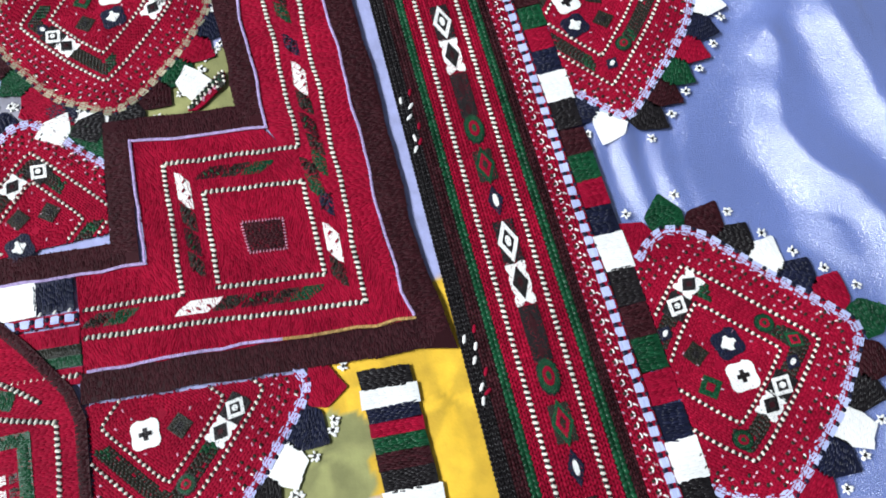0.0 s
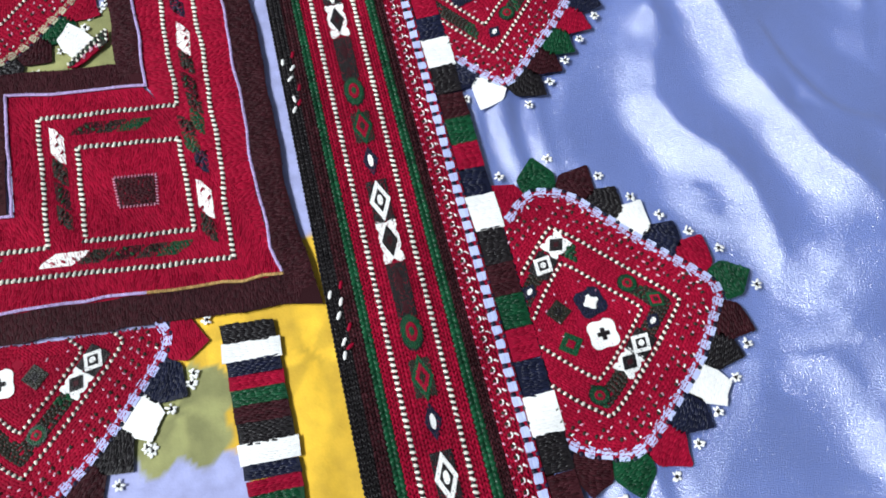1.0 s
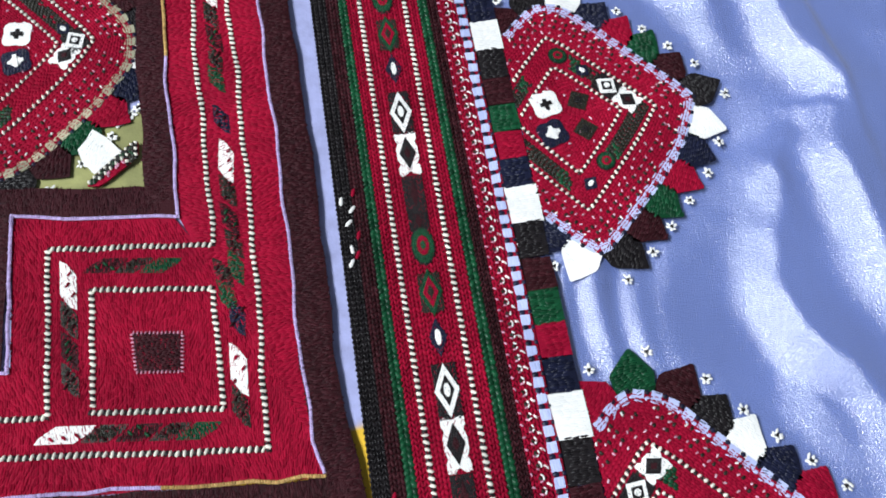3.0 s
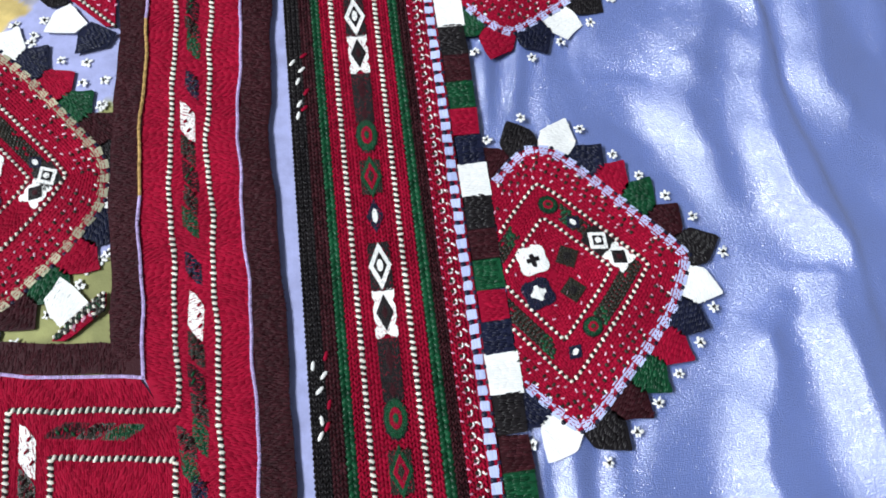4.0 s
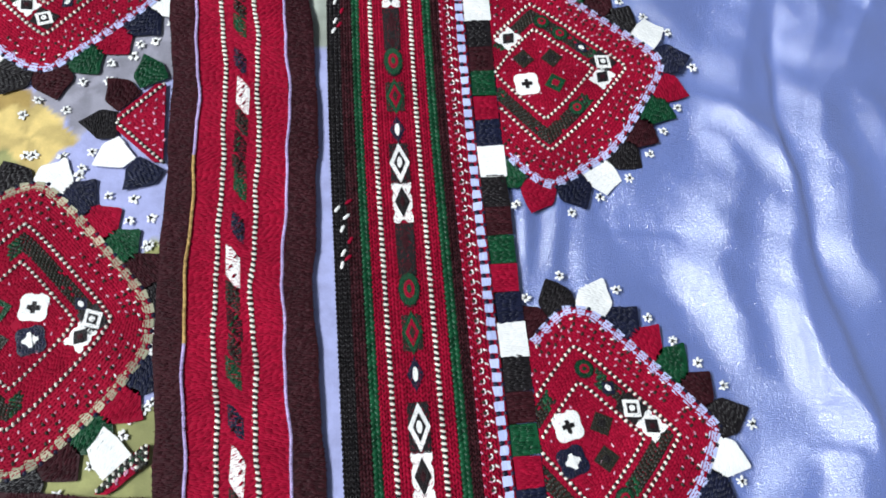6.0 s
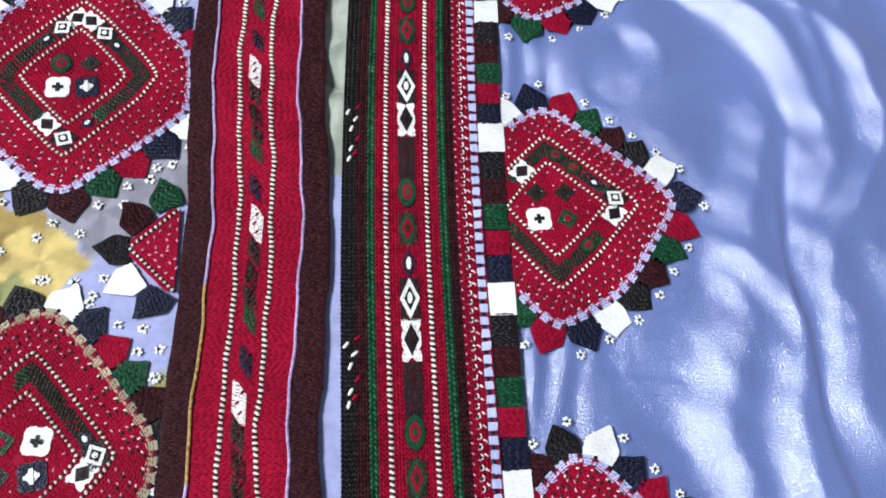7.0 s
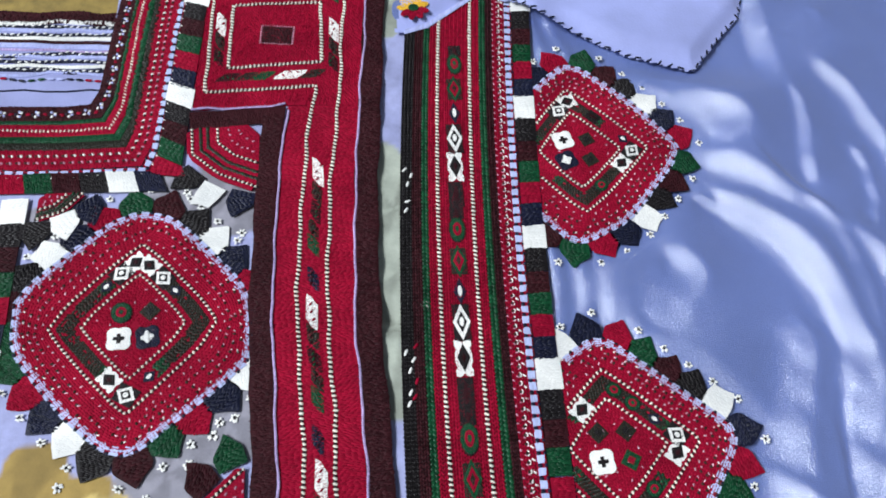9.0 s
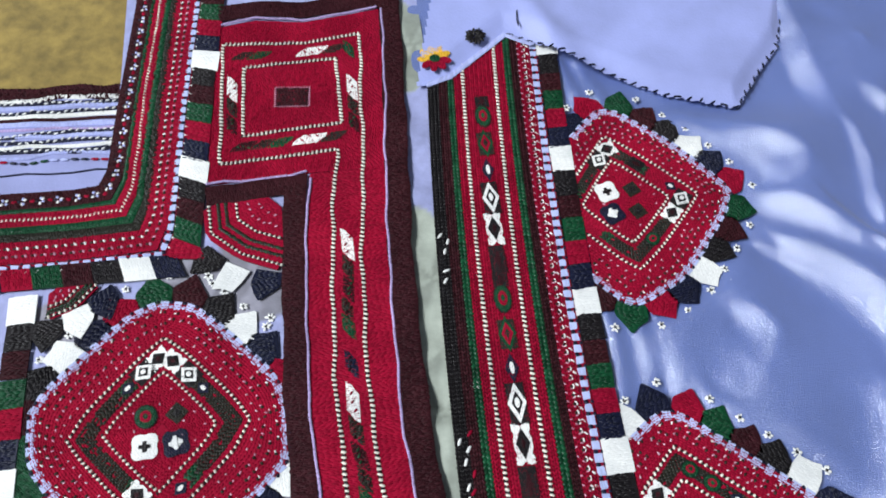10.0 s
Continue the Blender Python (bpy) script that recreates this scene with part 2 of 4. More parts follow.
CLOVER = [(0.5 * (1 + 0.13 * math.cos(4 * a + math.pi)) * math.cos(a), 0.5 * (1 + 0.13 * math.cos(4 * a + math.pi)) * math.sin(a)) for a in (2 * math.pi * k / 28 for k in range(28))]
NOTCHED = [(0.43, -0.5), (0.43, -0.34), (0.34, -0.25), (0.43, -0.12), (0.43, 0.12), (0.34, 0.25), (0.43, 0.34), (0.43, 0.5), (0.15, 0.5), (0.0, 0.42), (-0.15, 0.5), (-0.43, 0.5), (-0.43, 0.34), (-0.34, 0.25), (-0.43, 0.12), (-0.43, -0.12), (-0.34, -0.25), (-0.43, -0.34), (-0.43, -0.5), (-0.15, -0.5), (0.0, -0.42), (0.15, -0.5)]


def motif(sew, kind, x, y, angle, size, z=0.085):
    """One small figure of the embroidery."""
    layers = {
        "open": ((box(0.88, 1.0), BLACK), (lozenge(0.9, 1.0), WHITE), (lozenge(0.52, 0.58), BLACK), (disc(0.24, 0.26), WHITE)),
        "solid": ((NOTCHED, WHITE), (lozenge(0.66, 0.78), BLACK), (lozenge(0.25, 0.3), WINE)),
        "eye": ((lozenge(0.8, 0.95), NAVY), (disc(0.26, 0.4), WHITE)),
        "ring": ((disc(1.0, 1.1), BLACK), (disc(0.9, 0.98), GREEN), (disc(0.5, 0.55), RED), (disc(0.22, 0.25), GREEN)),
        "knot": ((box(0.9, 0.9), MOSS), (lozenge(0.95, 1.15), GREEN), (lozenge(0.62, 0.75), RED), (lozenge(0.28, 0.36), MOSS)),
        "leaf": ((box(0.9, 1.0), BLACK), (lozenge(0.34, 0.8), WINE)),
        "clover": ((CLOVER, WHITE), (box(0.14, 0.4), BLACK), (box(0.4, 0.14), BLACK)),
        "star": ((CLOVER, NAVY), (lozenge(0.52, 0.52), WHITE), (box(0.5, 0.13), WHITE), (box(0.13, 0.5), WHITE)),
        "dark": ((lozenge(1.0, 1.0), MOSS), (lozenge(0.4, 0.4), BLACK)),
        "green": ((lozenge(1.0, 1.0), GREEN), (lozenge(0.42, 0.42), RED)),
    }[kind]
    for k, (shape, mat) in enumerate(layers):
        sew.fill(turned(shape, x, y, angle, size), mat, z + 0.018 * k, angle, 0.1, 0.045, 0.025, base=0.02)


def cross(parent, x, y, size=0.3, z=0.02):
    """A tiny white star with a dark eye, loosely stitched."""
    sew = Sew()
    a0 = RNG.uniform(0, 1.5)
    for k in range(6):
        a = a0 + k * math.pi / 3 + RNG.normal(0, 0.18)
        r = size * RNG.uniform(0.22, 0.36)
        sew.stitches(x + r * math.cos(a), y + r * math.sin(a), a + RNG.normal(0, 0.3), size * RNG.uniform(0.45, 0.7), size * RNG.uniform(0.2, 0.32), 0.028, z, WHITE)
    for k in range(3):
        b = a0 + 0.5 + k * 1.1
        sew.stitches(x + RNG.normal(0, 0.012), y + RNG.normal(0, 0.012), b, size * 0.5, size * 0.17, 0.035, z + 0.014, BLACK)
    return sew.make("cross_stitch", parent, "tiny white star with a dark eye")


PETAL = [(-0.5, -0.12), (-0.56, 0.34), (-0.51, 0.46), (-0.2, 0.77), (0.0, 0.98), (0.06, 1.0), (0.27, 0.76), (0.52, 0.46), (0.56, 0.34), (0.5, -0.12)]
SQUARE_PETAL = [(-0.5, -0.1), (-0.5, 0.4), (-0.4, 0.8), (0.0, 0.86), (0.32, 0.98), (0.48, 0.5), (0.5, -0.1)]


def petal(parent, x, y, angle, width, height, mat, skew, z=0.02):
    shape = SQUARE_PETAL if mat is WHITE and RNG.random() < 0.35 else PETAL
    pts = [(px * width + skew * max(py, 0) ** 1.5 * height + RNG.normal(0, 0.012), py * height + RNG.normal(0, 0.012)) for px, py in shape]
    sew = Sew()
    sew.fill(turned(pts, x, y, angle - math.pi / 2), mat, z + 0.02, angle - math.pi / 2 + 0.2, 0.19, 0.06, 0.024 if mat is WHITE else 0.045, base=0.03, wave=0.2)
    return sew.make("petal", parent)


def medallion(parent, corners, centre, first, count, span, figures, four, keep=None, tilt=math.pi / 4, petals=0.92, bead=None, wall=None, anchor=None, skip=None):
    """A rounded diamond of concentric embroidery with a fringe of pointed petals.
    skip: petals below this height are one step on in the colours. span: the two ends of the stretch of outline that carries petals (none: all of it); figures: (place, kind) round the dark ring; four: the inner figures."""
    c = np.asarray(centre, float)
    outline = np.stack(along(rounded(corners), 0.12, True)[:2], 1)
    keep = keep or (lambda x, y: np.ones(len(x), bool))
    away = outline - c
    far = np.hypot(away[:, 0], away[:, 1])
    ux, uy = away[:, 0] / far, away[:, 1] / far
    ends = [far[int(np.argmax(ux * q[0] + uy * q[1]))] for q in ((1, 0), (-1, 0), (0, 1), (0, -1))]
    sharp = 1.06 / (np.abs(ux) / np.where(ux > 0, ends[0], ends[1]) + np.abs(uy) / np.where(uy > 0, ends[2], ends[3]))

    def ring(f):
        """The outline shrunk towards the centre, the more like a plain diamond the smaller it is."""
        b = 0.75 * float(step_up(np.array(-f), -0.95, -0.6))
        return c + np.stack([ux, uy], 1) * ((far * (1 - b) + sharp * b) * f)[:, None]

    body = Sew()
    reach = np.zeros(len(outline))
    for f in np.linspace(0.02, 1.0, 80):
        reach = np.where(keep(*(c + away * f).T), f, reach)
    shown = c + away * reach[:, None]
    body.slab(shown, -0.01, 0.03, RED)
    radius = math.sqrt(abs(area(outline)) / math.pi)
    for f in np.arange(0.05, 0.99, 0.075 / radius):
        x, y, t, at = along(ring(f), 0.125, True, RNG.uniform(0, 1))
        k = keep(x, y)
        x, y, t, at = x[k], y[k], t[k], at[k]
        n = len(x)
        zone = 0.47 < f < 0.615
        mats = np.zeros(n, int)
        if zone:
            swing = 0.5 + 0.5 * np.sin(at * 2 * math.pi * 2 + first)
            mats = np.where(swing > 0.22, 1, 0)
            mats = np.where((swing > 0.22) & (swing < 0.42) & (RNG.random(n) < 0.5), 2, mats)
            mats = np.where((mats == 1) & (RNG.random(n) < 0.05), 0, mats)
        for k2, mat in ((0, RED), (1, MOSS), (2, GREEN)):
            q = mats == k2
            body.stitches(x[q], y[q], t[q] + RNG.normal(0, 0.25, q.sum()), 0.145, 0.064 if mat is RED else 0.088, 0.05, 0.024 if mat is RED else 0.03, mat)
    whole = body.make("medallion", parent)
    rows = Sew()
    dashes(rows, ring(0.67), 0.165, 0.12, 0.075, 0.055, closed=True, keep=keep)
    dashes(rows, ring(0.41), 0.16, 0.11, 0.075, 0.055, closed=True, keep=keep)
    rows.make("couched_line", whole, "pale dashes on dark couched thread", "stuff")
    flecks = Sew()
    for f, gap, mat in ((0.745, 0.29, ROSE), (0.80, 0.3, PINK), (0.855, 0.3, ROSE), (0.905, 0.42, WHITE), (0.33, 0.5, PINK), (0.2, 0.5, ROSE)):
        x, y, t, _ = along(ring(f), gap, True, RNG.uniform(0, 1))
        k = keep(x, y) & (RNG.random(len(x)) < 0.82)
        n = int(k.sum())
        flecks.stitches(x[k] + RNG.normal(0, 0.02, n), y[k] + RNG.normal(0, 0.02, n), t[k] + 0.9 + RNG.normal(0, 0.4, n), 0.105 * RNG.uniform(0.7, 1.2, n), 0.052, 0.04, 0.05, mat)
        if f > 0.79:
            flecks.stitches(x[k] + 0.09 * np.cos(t[k]), y[k] + 0.09 * np.sin(t[k]), t[k] + 1.5, 0.12, 0.08, 0.05, 0.052, MOSS)
    flecks.make("fleck_stitches", whole, kind="stuff")
    beads = Sew()
    x, y, t, _ = along(ring(0.975), 0.40, True)
    k = keep(x, y)
    x, y, t = x[k], y[k], t[k]
    ins = -1.0 if area(outline) > 0 else 1.0
    ox, oy = ins * np.sin(t), -ins * np.cos(t)
    for bx, by, bt in zip(x, y, t):
        block = [(px + RNG.normal(0, 0.012), py + RNG.normal(0, 0.012)) for px, py in box(0.25, 0.22)]
        beads.slab(turned(block, bx, by, bt), 0.0, 0.055, bead or BEAD)
    gx, gy = x + 0.2 * np.cos(t), y + 0.2 * np.sin(t)
    beads.stitches(gx - 0.07 * ox, gy - 0.07 * oy, t + RNG.normal(0, 0.3, len(x)), 0.13, 0.12, 0.05, 0.035, NAVY)
    beads.stitches(gx + 0.08 * ox, gy + 0.08 * oy, t + 0.4, 0.14, 0.09, 0.05, 0.035, bead or BEAD)
    beads.stitches(x + 0.15 * ox, y + 0.15 * oy, t + RNG.normal(0, 0.2, len(x)), 0.26, 0.06, 0.05, 0.02, bead or BEAD)
    beads.make("bead_edge", whole, "lilac blocks with dark and white stitches between", "stuff")
    mid = ring(0.54)
    p = np.vstack([mid, mid[:1]])
    s = np.concatenate([[0], np.cumsum(np.hypot(*np.diff(p, axis=0).T))])
    for place, kind in figures:
        at = place * s[-1]
        k = min(len(mid) - 1, max(0, int(np.searchsorted(s, at)) - 1))
        x, y = np.interp(at, s, p[:, 0]), np.interp(at, s, p[:, 1])
        if keep(np.array([x]), np.array([y]))[0]:
            a = math.atan2(*(p[k + 1] - p[k])[::-1])
            fig = Sew()
            motif(fig, kind, x, y, a + math.pi / 2, 0.66 if kind in ("open", "solid") else 0.5)
            fig.make("figure", whole)
    for k, kind in enumerate(four):
        if kind:
            a = tilt + k * math.pi / 2
            x, y = c[0] + 0.62 * math.cos(a), c[1] + 0.62 * math.sin(a)
            if keep(np.array([x]), np.array([y]))[0]:
                fig = Sew()
                motif(fig, kind, x, y, RNG.normal(0, 0.15) + (0.0 if kind in ("dark", "green", "clover") else 0.3), 0.8 if kind in ("clover", "star") else 0.68)
                fig.make("figure", whole)
    # the fringe
    edge = np.vstack([outline, outline[:1]])
    es = np.concatenate([[0], np.cumsum(np.hypot(*np.diff(edge, axis=0).T))])
    a0, a1 = (es[int(np.argmin(np.hypot(edge[:-1, 0] - q[0], edge[:-1, 1] - q[1])))] / es[-1] for q in span) if span else (0.0, 1.0)
    a1 = a1 if a1 > a0 else a1 + 1.0
    turn = 1 if area(outline) > 0 else -1
    if anchor is not None:
        spots = [((a0 + (a1 - a0) * (k + 0.5) / count) % 1.0) * es[-1] for k in range(count)]
        gaps = [math.hypot(np.interp(q, es, edge[:, 0]) - anchor[0], np.interp(q, es, edge[:, 1]) - anchor[1]) for q in spots]
        first = (anchor[2] - int(np.argmin(gaps))) % 6
    for k in range(count):
        at = ((a0 + (a1 - a0) * (k + 0.5) / count) % 1.0) * es[-1]
        x, y = np.interp(at, es, edge[:, 0]), np.interp(at, es, edge[:, 1])
        ahead, back = (at + 0.45) % es[-1], (at - 0.45) % es[-1]
        tx = np.interp(ahead, es, edge[:, 0]) - np.interp(back, es, edge[:, 0])
        ty = np.interp(ahead, es, edge[:, 1]) - np.interp(back, es, edge[:, 1])
        a = math.atan2(ty, tx) - turn * math.pi / 2
        nx, ny = math.cos(a), math.sin(a)
        if not keep(np.array([x + 0.1]), np.array([y]))[0]:
            continue
        wide = abs(a1 - a0) * es[-1] / count
        tall = petals * RNG.uniform(0.92, 1.06)
        if wall is not None and nx > 0.05:
            tall = min(tall, (wall - x - 0.1) / nx)
            if tall < 0.35:
                continue
        petal(whole, x + 0.04 * nx, y + 0.04 * ny, a, wide * 1.04, tall, CYCLE[(first + k + (1 if skip is not None and y < skip else 0)) % 6], RNG.uniform(0.0, 0.24) * turn)
        ex, ey = x + math.cos(a + 0.0) * 0.85 + turn * -wide * 0.5 * math.sin(a) * 1.0, y + math.sin(a) * 0.85 + turn * wide * 0.5 * math.cos(a)
        if wall is None or ex < wall - 0.4:
            cross(whole, ex, ey, 0.27)
    return whole


# ---- the room: plain shell ----
def shell(name, sx, sy, sz, x, y, z, mat):
    bm = bmesh.new()
    bmesh.ops.create_cube(bm, size=1.0, matrix=Matrix.Translation((x, y, z)) @ Matrix.Diagonal((sx, sy, sz, 1)))
    me = bpy.data.meshes.new(name)
    bm.to_mesh(me)
    bm.free()
    me.materials.append(mat)
    return tagged(new(name, me), kind="structure")


shell("floor", 3.6, 3.6, 0.1, 0, 0, -0.07, FLOOR)
shell("ceiling", 3.6, 3.6, 0.1, 0, 0, 2.45, PLASTER)
shell("wall_north", 3.6, 0.1, 2.4, 0, 1.75, 1.2, PLASTER)
shell("wall_south", 3.6, 0.1, 2.4, 0, -1.75, 1.2, PLASTER)
shell("wall_east", 0.1, 3.4, 2.4, 1.75, 0, 1.2, PLASTER)
shell("wall_west", 0.1, 3.4, 2.4, -1.75, 0, 1.2, PLASTER)


def sheet(name, parent, x0, x1, y0, y1, step, height, mat, colours=None, mask=None, thick=0.0):
    """A cloth as one grid of height(x, y), both in centimetres."""
    xs, ys = np.arange(x0, x1 + step / 2, step), np.arange(y0, y1 + step / 2, step)
    gx, gy = np.meshgrid(xs, ys)
    gz = height(gx, gy)
    nx, ny = len(xs), len(ys)
    i, j = np.meshgrid(np.arange(nx - 1), np.arange(ny - 1))
    a = (j * nx + i).ravel()
    f = np.stack([a, a + 1, a + nx + 1, a + nx], 1)
    if mask is not None:
        f = f[mask((gx[:-1, :-1] + step / 2).ravel(), (gy[:-1, :-1] + step / 2).ravel())]
    me = bpy.data.meshes.new(name)
    v = np.stack([gx, gy, gz], -1).reshape(-1, 3) * CM
    me.vertices.add(len(v))
    me.vertices.foreach_set("co", v.ravel())
    me.loops.add(f.size)
    me.loops.foreach_set("vertex_index", f.ravel())
    me.polygons.add(len(f))
    me.polygons.foreach_set("loop_start", np.arange(0, f.size, 4))
    me.polygons.foreach_set("use_smooth", np.ones(len(f), bool))
    me.materials.append(mat)
    me.update(calc_edges=True)
    me.validate()
    if colours is not None:
        at = me.color_attributes.new("print", "FLOAT_COLOR", "POINT")
        at.data.foreach_set("color", np.concatenate([colours(gx.ravel(), gy.ravel()), np.ones((len(v), 1))], 1).ravel())
    ob = new(name, me)
    ob.parent = parent
    if thick:
        sol = ob.modifiers.new("thickness", "SOLIDIFY")
        sol.thickness, sol.offset = thick * CM, -1
    return ob


def lumps(x, y, scale, seed=0.0):
    """Slow uneven swell made of a few crossing waves."""
    z = np.zeros_like(x)
    for k in range(5):
        a = 1.3 * k + seed
        z += np.sin((x * math.cos(a) + y * math.sin(a)) / scale * (1 + 0.37 * k) + 2.1 * k + seed) / (1 + 0.5 * k)
    return z / 2.5


# ---- blanket under the dress ----
blanket = sheet("blanket", None, -70, 70, -70, 70, 2.0, lambda x, y: -1.0 + 0.12 * lumps(x, y, 6.0), MUSTARD, thick=0.8)
tagged(blanket, "mustard yellow woollen blanket spread flat under the dress", "blanket")

# ---- the embroidered front of the dress ----
yoke = group_empty("dress_front", "embroidered red and maroon dress front on printed lavender cotton", "dress")


# How the long arm of the front wanders: where its six seams lie, from the inner border's edge to the outer one's, at heights ARM_Y.
ARM_Y = (-9.6, -8.6, -8.0, -6.0, -3.0, 0.0, 2.0, 4.0, 6.0, 8.0, 10.0, 12.0, 14.0, 16.0, 18.0, 20.0, 22.0, 24.0, 26.0, 28.0, 30.7)
ARM_SEAMS = {
    -6.64: (-6.56, -6.56, -6.56, -6.56, -6.56, -6.60, -6.67, -6.71, -6.58, -6.54, -6.48, -6.55, -6.68, -6.69, -6.65, -6.60, -6.55, -6.3, -6.1, -5.95, -5.8),
    -5.92: (-5.74, -5.74, -5.74, -5.74, -5.75, -5.85, -5.94, -5.95, -5.82, -5.75, -5.68, -5.77, -5.88, -5.95, -5.86, -5.82, -5.64, -5.44, -5.3, -5.2, -5.1),
    -5.05: (-5.00, -5.00, -5.00, -5.00, -5.00, -5.06, -5.15, -5.17, -5.04, -4.97, -4.92, -4.98, -5.10, -5.14, -5.06, -4.94, -4.80, -4.52, -4.42, -4.3, -4.2),
    -4.18: (-4.13, -4.12, -4.11, -4.06, -4.05, -4.09, -4.12, -4.22, -4.08, -3.99, -3.98, -4.00, -4.12, -4.17, -4.08, -4.00, -3.80, -3.59, -3.52, -3.37, -3.26),
    -3.37: (-2.80, -2.92, -3.09, -3.20, -3.21, -3.27, -3.35, -3.39, -3.28, -3.15, -3.07, -3.15, -3.28, -3.27, -3.20, -3.12, -2.99, -2.85, -2.64, -2.49, -2.34),
    -2.55: (-2.12, -2.22, -2.36, -2.45, -2.40, -2.42, -2.52, -2.59, -2.41, -2.33, -2.28, -2.38, -2.42, -2.45, -2.45, -2.39, -2.21, -2.05, -2.0, -1.89, -1.7),
}


def arm(x, y0, y1, step=0.35):
    """A path down the arm, from y0 to y1, at the offset x between its seams."""
    y = np.linspace(y0, y1, max(2, int(abs(y1 - y0) / step)))
    seams = sorted(ARM_SEAMS)
    lie = np.stack([np.interp(y, ARM_Y, ARM_SEAMS[q]) for q in seams])
    k = min(len(seams) - 2, max(0, int(np.searchsorted(seams, x)) - 1))
    u = (x - seams[k]) / (seams[k + 1] - seams[k])
    return np.stack([lie[k] * (1 - u) + lie[k + 1] * u + 0.03 * np.sin(y * 1.9 + 5 * x) + 0.015 * np.sin(y * 4.3 + 9 * x), y], 1)


LAV, YEL, OLI, GRY, OCH, SAGE = (0.35, 0.37, 0.62), (0.78, 0.47, 0.03), (0.27, 0.27, 0.10), (0.27, 0.26, 0.31), (0.33, 0.22, 0.06), (0.36, 0.39, 0.33)
BLOOMS = ((-2.6, -11.0, 3.6, YEL), (-6.0, -11.6, 1.5, OLI), (-5.4, -9.9, 0.8, YEL), (-7.5, -0.4, 2.0, OLI), (-8.6, 0.9, 1.2, OLI),
          (-12.6, 9.2, 2.2, OCH), (-10.4, 8.9, 1.2, (0.62, 0.46, 0.16)), (-11.2, 7.6, 0.9, OLI), (-8.9, 10.4, 1.3, GRY), (-7.3, 11.9, 1.5, GRY),
          (-7.5, 19.7, 1.8, GRY), (-9.8, 19.9, 1.2, GRY), (-2.0, 14.6, 2.9, SAGE), (-1.8, 19.0, 2.6, SAGE), (-1.3, 29.0, 2.2, SAGE), (-6.7, 4.6, 0.9, OLI), (-12.6, 0.4, 1.3, GRY), (-13.0, 19.0, 1.2, GRY))


def bloom_print(x, y):
    out = np.tile(np.array(LAV), (len(x), 1))
    for bx, by, r, col in BLOOMS:
        a = np.arctan2(y - by, x - bx)
        rr = r * (1 + 0.14 * np.sin(5 * a + bx) + 0.07 * np.sin(9 * a + by))
        d = np.hypot(x - bx, y - by)
        w = step_up(-d, -rr, -rr + 0.12)[:, None]
        shade = (0.82 + 0.3 * step_up(np.sin(4 * a + 2.5 * d / r + by), -0.4, 0.5))[:, None]
        out = out * (1 - w) + np.array(col) * shade * w
    return out


def neck_hole(x, y):
    return ~((x < -12.1) & (y > 23.6))


def cotton_height(x, y):
    """Flat under the embroidery, crumpled in the open strip beside the cuff."""
    strip = step_up(x, -2.9, -2.3)
    crush = step_up(y, 8.0, 13.0) * (0.12 * lumps(x, y, 0.55, 3.0) + 0.1 * np.sin(y * 3.4 + 1.2 * x + 1.5 * np.sin(y * 0.9)) * step_up(y, 12.5, 15.0) * step_up(-y, -21.0, -18.5))
    return -0.06 + strip * (crush - 0.05 + 0.03 * lumps(x, y, 0.4, 1.0))


sheet("base_cloth", yoke, -22, -0.9, -22, 36, 0.12, cotton_height, PRINT, bloom_print, neck_hole)

# red ground between the maroon borders
red = Sew()
arm_poly = np.vstack([arm(-5.95, 23.4, -2.0), arm(-3.3, -8.7, 23.4)])
red.fill(arm_poly, RED, 0.03, 0.0, 0.22, 0.055, 0.045, base=0.06, wave=0.25)
red.make("red_ground", yoke, "red couched embroidery ground")
low = Sew()
low.fill([(-5.9, -2.1), (-9.7, -1.5), (-9.65, -5.4), (-11.6, -5.2), (-11.6, -8.0), (-2.95, -8.74), (-4.0, -5.0)], RED, 0.028, math.pi / 2, 0.22, 0.055, 0.045, base=0.06, wave=0.25)
low.make("red_ground", yoke, "red couched embroidery ground")
up = Sew()
up.fill([(-5.6, 23.45), (-8.95, 23.35), (-8.75, 30.5), (-7.2, 30.75), (-5.4, 30.45), (-2.35, 30.85), (-2.85, 23.4)], RED, 0.028, math.pi / 2, 0.22, 0.055, 0.045, base=0.06, wave=0.25)
up.make("red_ground", yoke, "red couched embroidery ground")


def rippled(path, amount=0.03):
    """The path with a hand-sewn unevenness."""
    p = np.asarray(path, float)
    out = [p[0]]
    for a, b in zip(p[:-1], p[1:]):
        n = max(1, int(np.hypot(*(b - a)) / 0.5))
        side_way = np.array([-(b - a)[1], (b - a)[0]]) / max(1e-6, np.hypot(*(b - a)))
        for k in range(1, n + 1):
            out.append(a + (b - a) * k / n + (side_way * RNG.normal(0, amount) if k < n else 0))
    return np.array(out)


def border(path, width, name="maroon_border"):
    sew = Sew()
    band(sew, rippled(path), width, WINE, 0.075, 0.16, 0.042, 0.034)
    return sew.make(name, yoke, "dark maroon couched border")


inner = np.vstack([[(-9.0, 22.85), (-7.4, 22.95)], arm(-6.27, 23.0, -1.65), [(-8.0, -1.4), (-10.1, -1.1), (-10.2, -4.95), (-12.5, -4.75), (-16.0, -4.4)]])
outer = np.vstack([[(-8.6, 31.2), (-7.0, 31.3), (-5.2, 31.05), (-3.5, 31.25)], arm(-2.95, 31.35, -9.25), [(-5.0, -9.0), (-8.5, -8.65), (-11.7, -8.4)]])
border(inner, 0.74)
border(outer, 0.80)


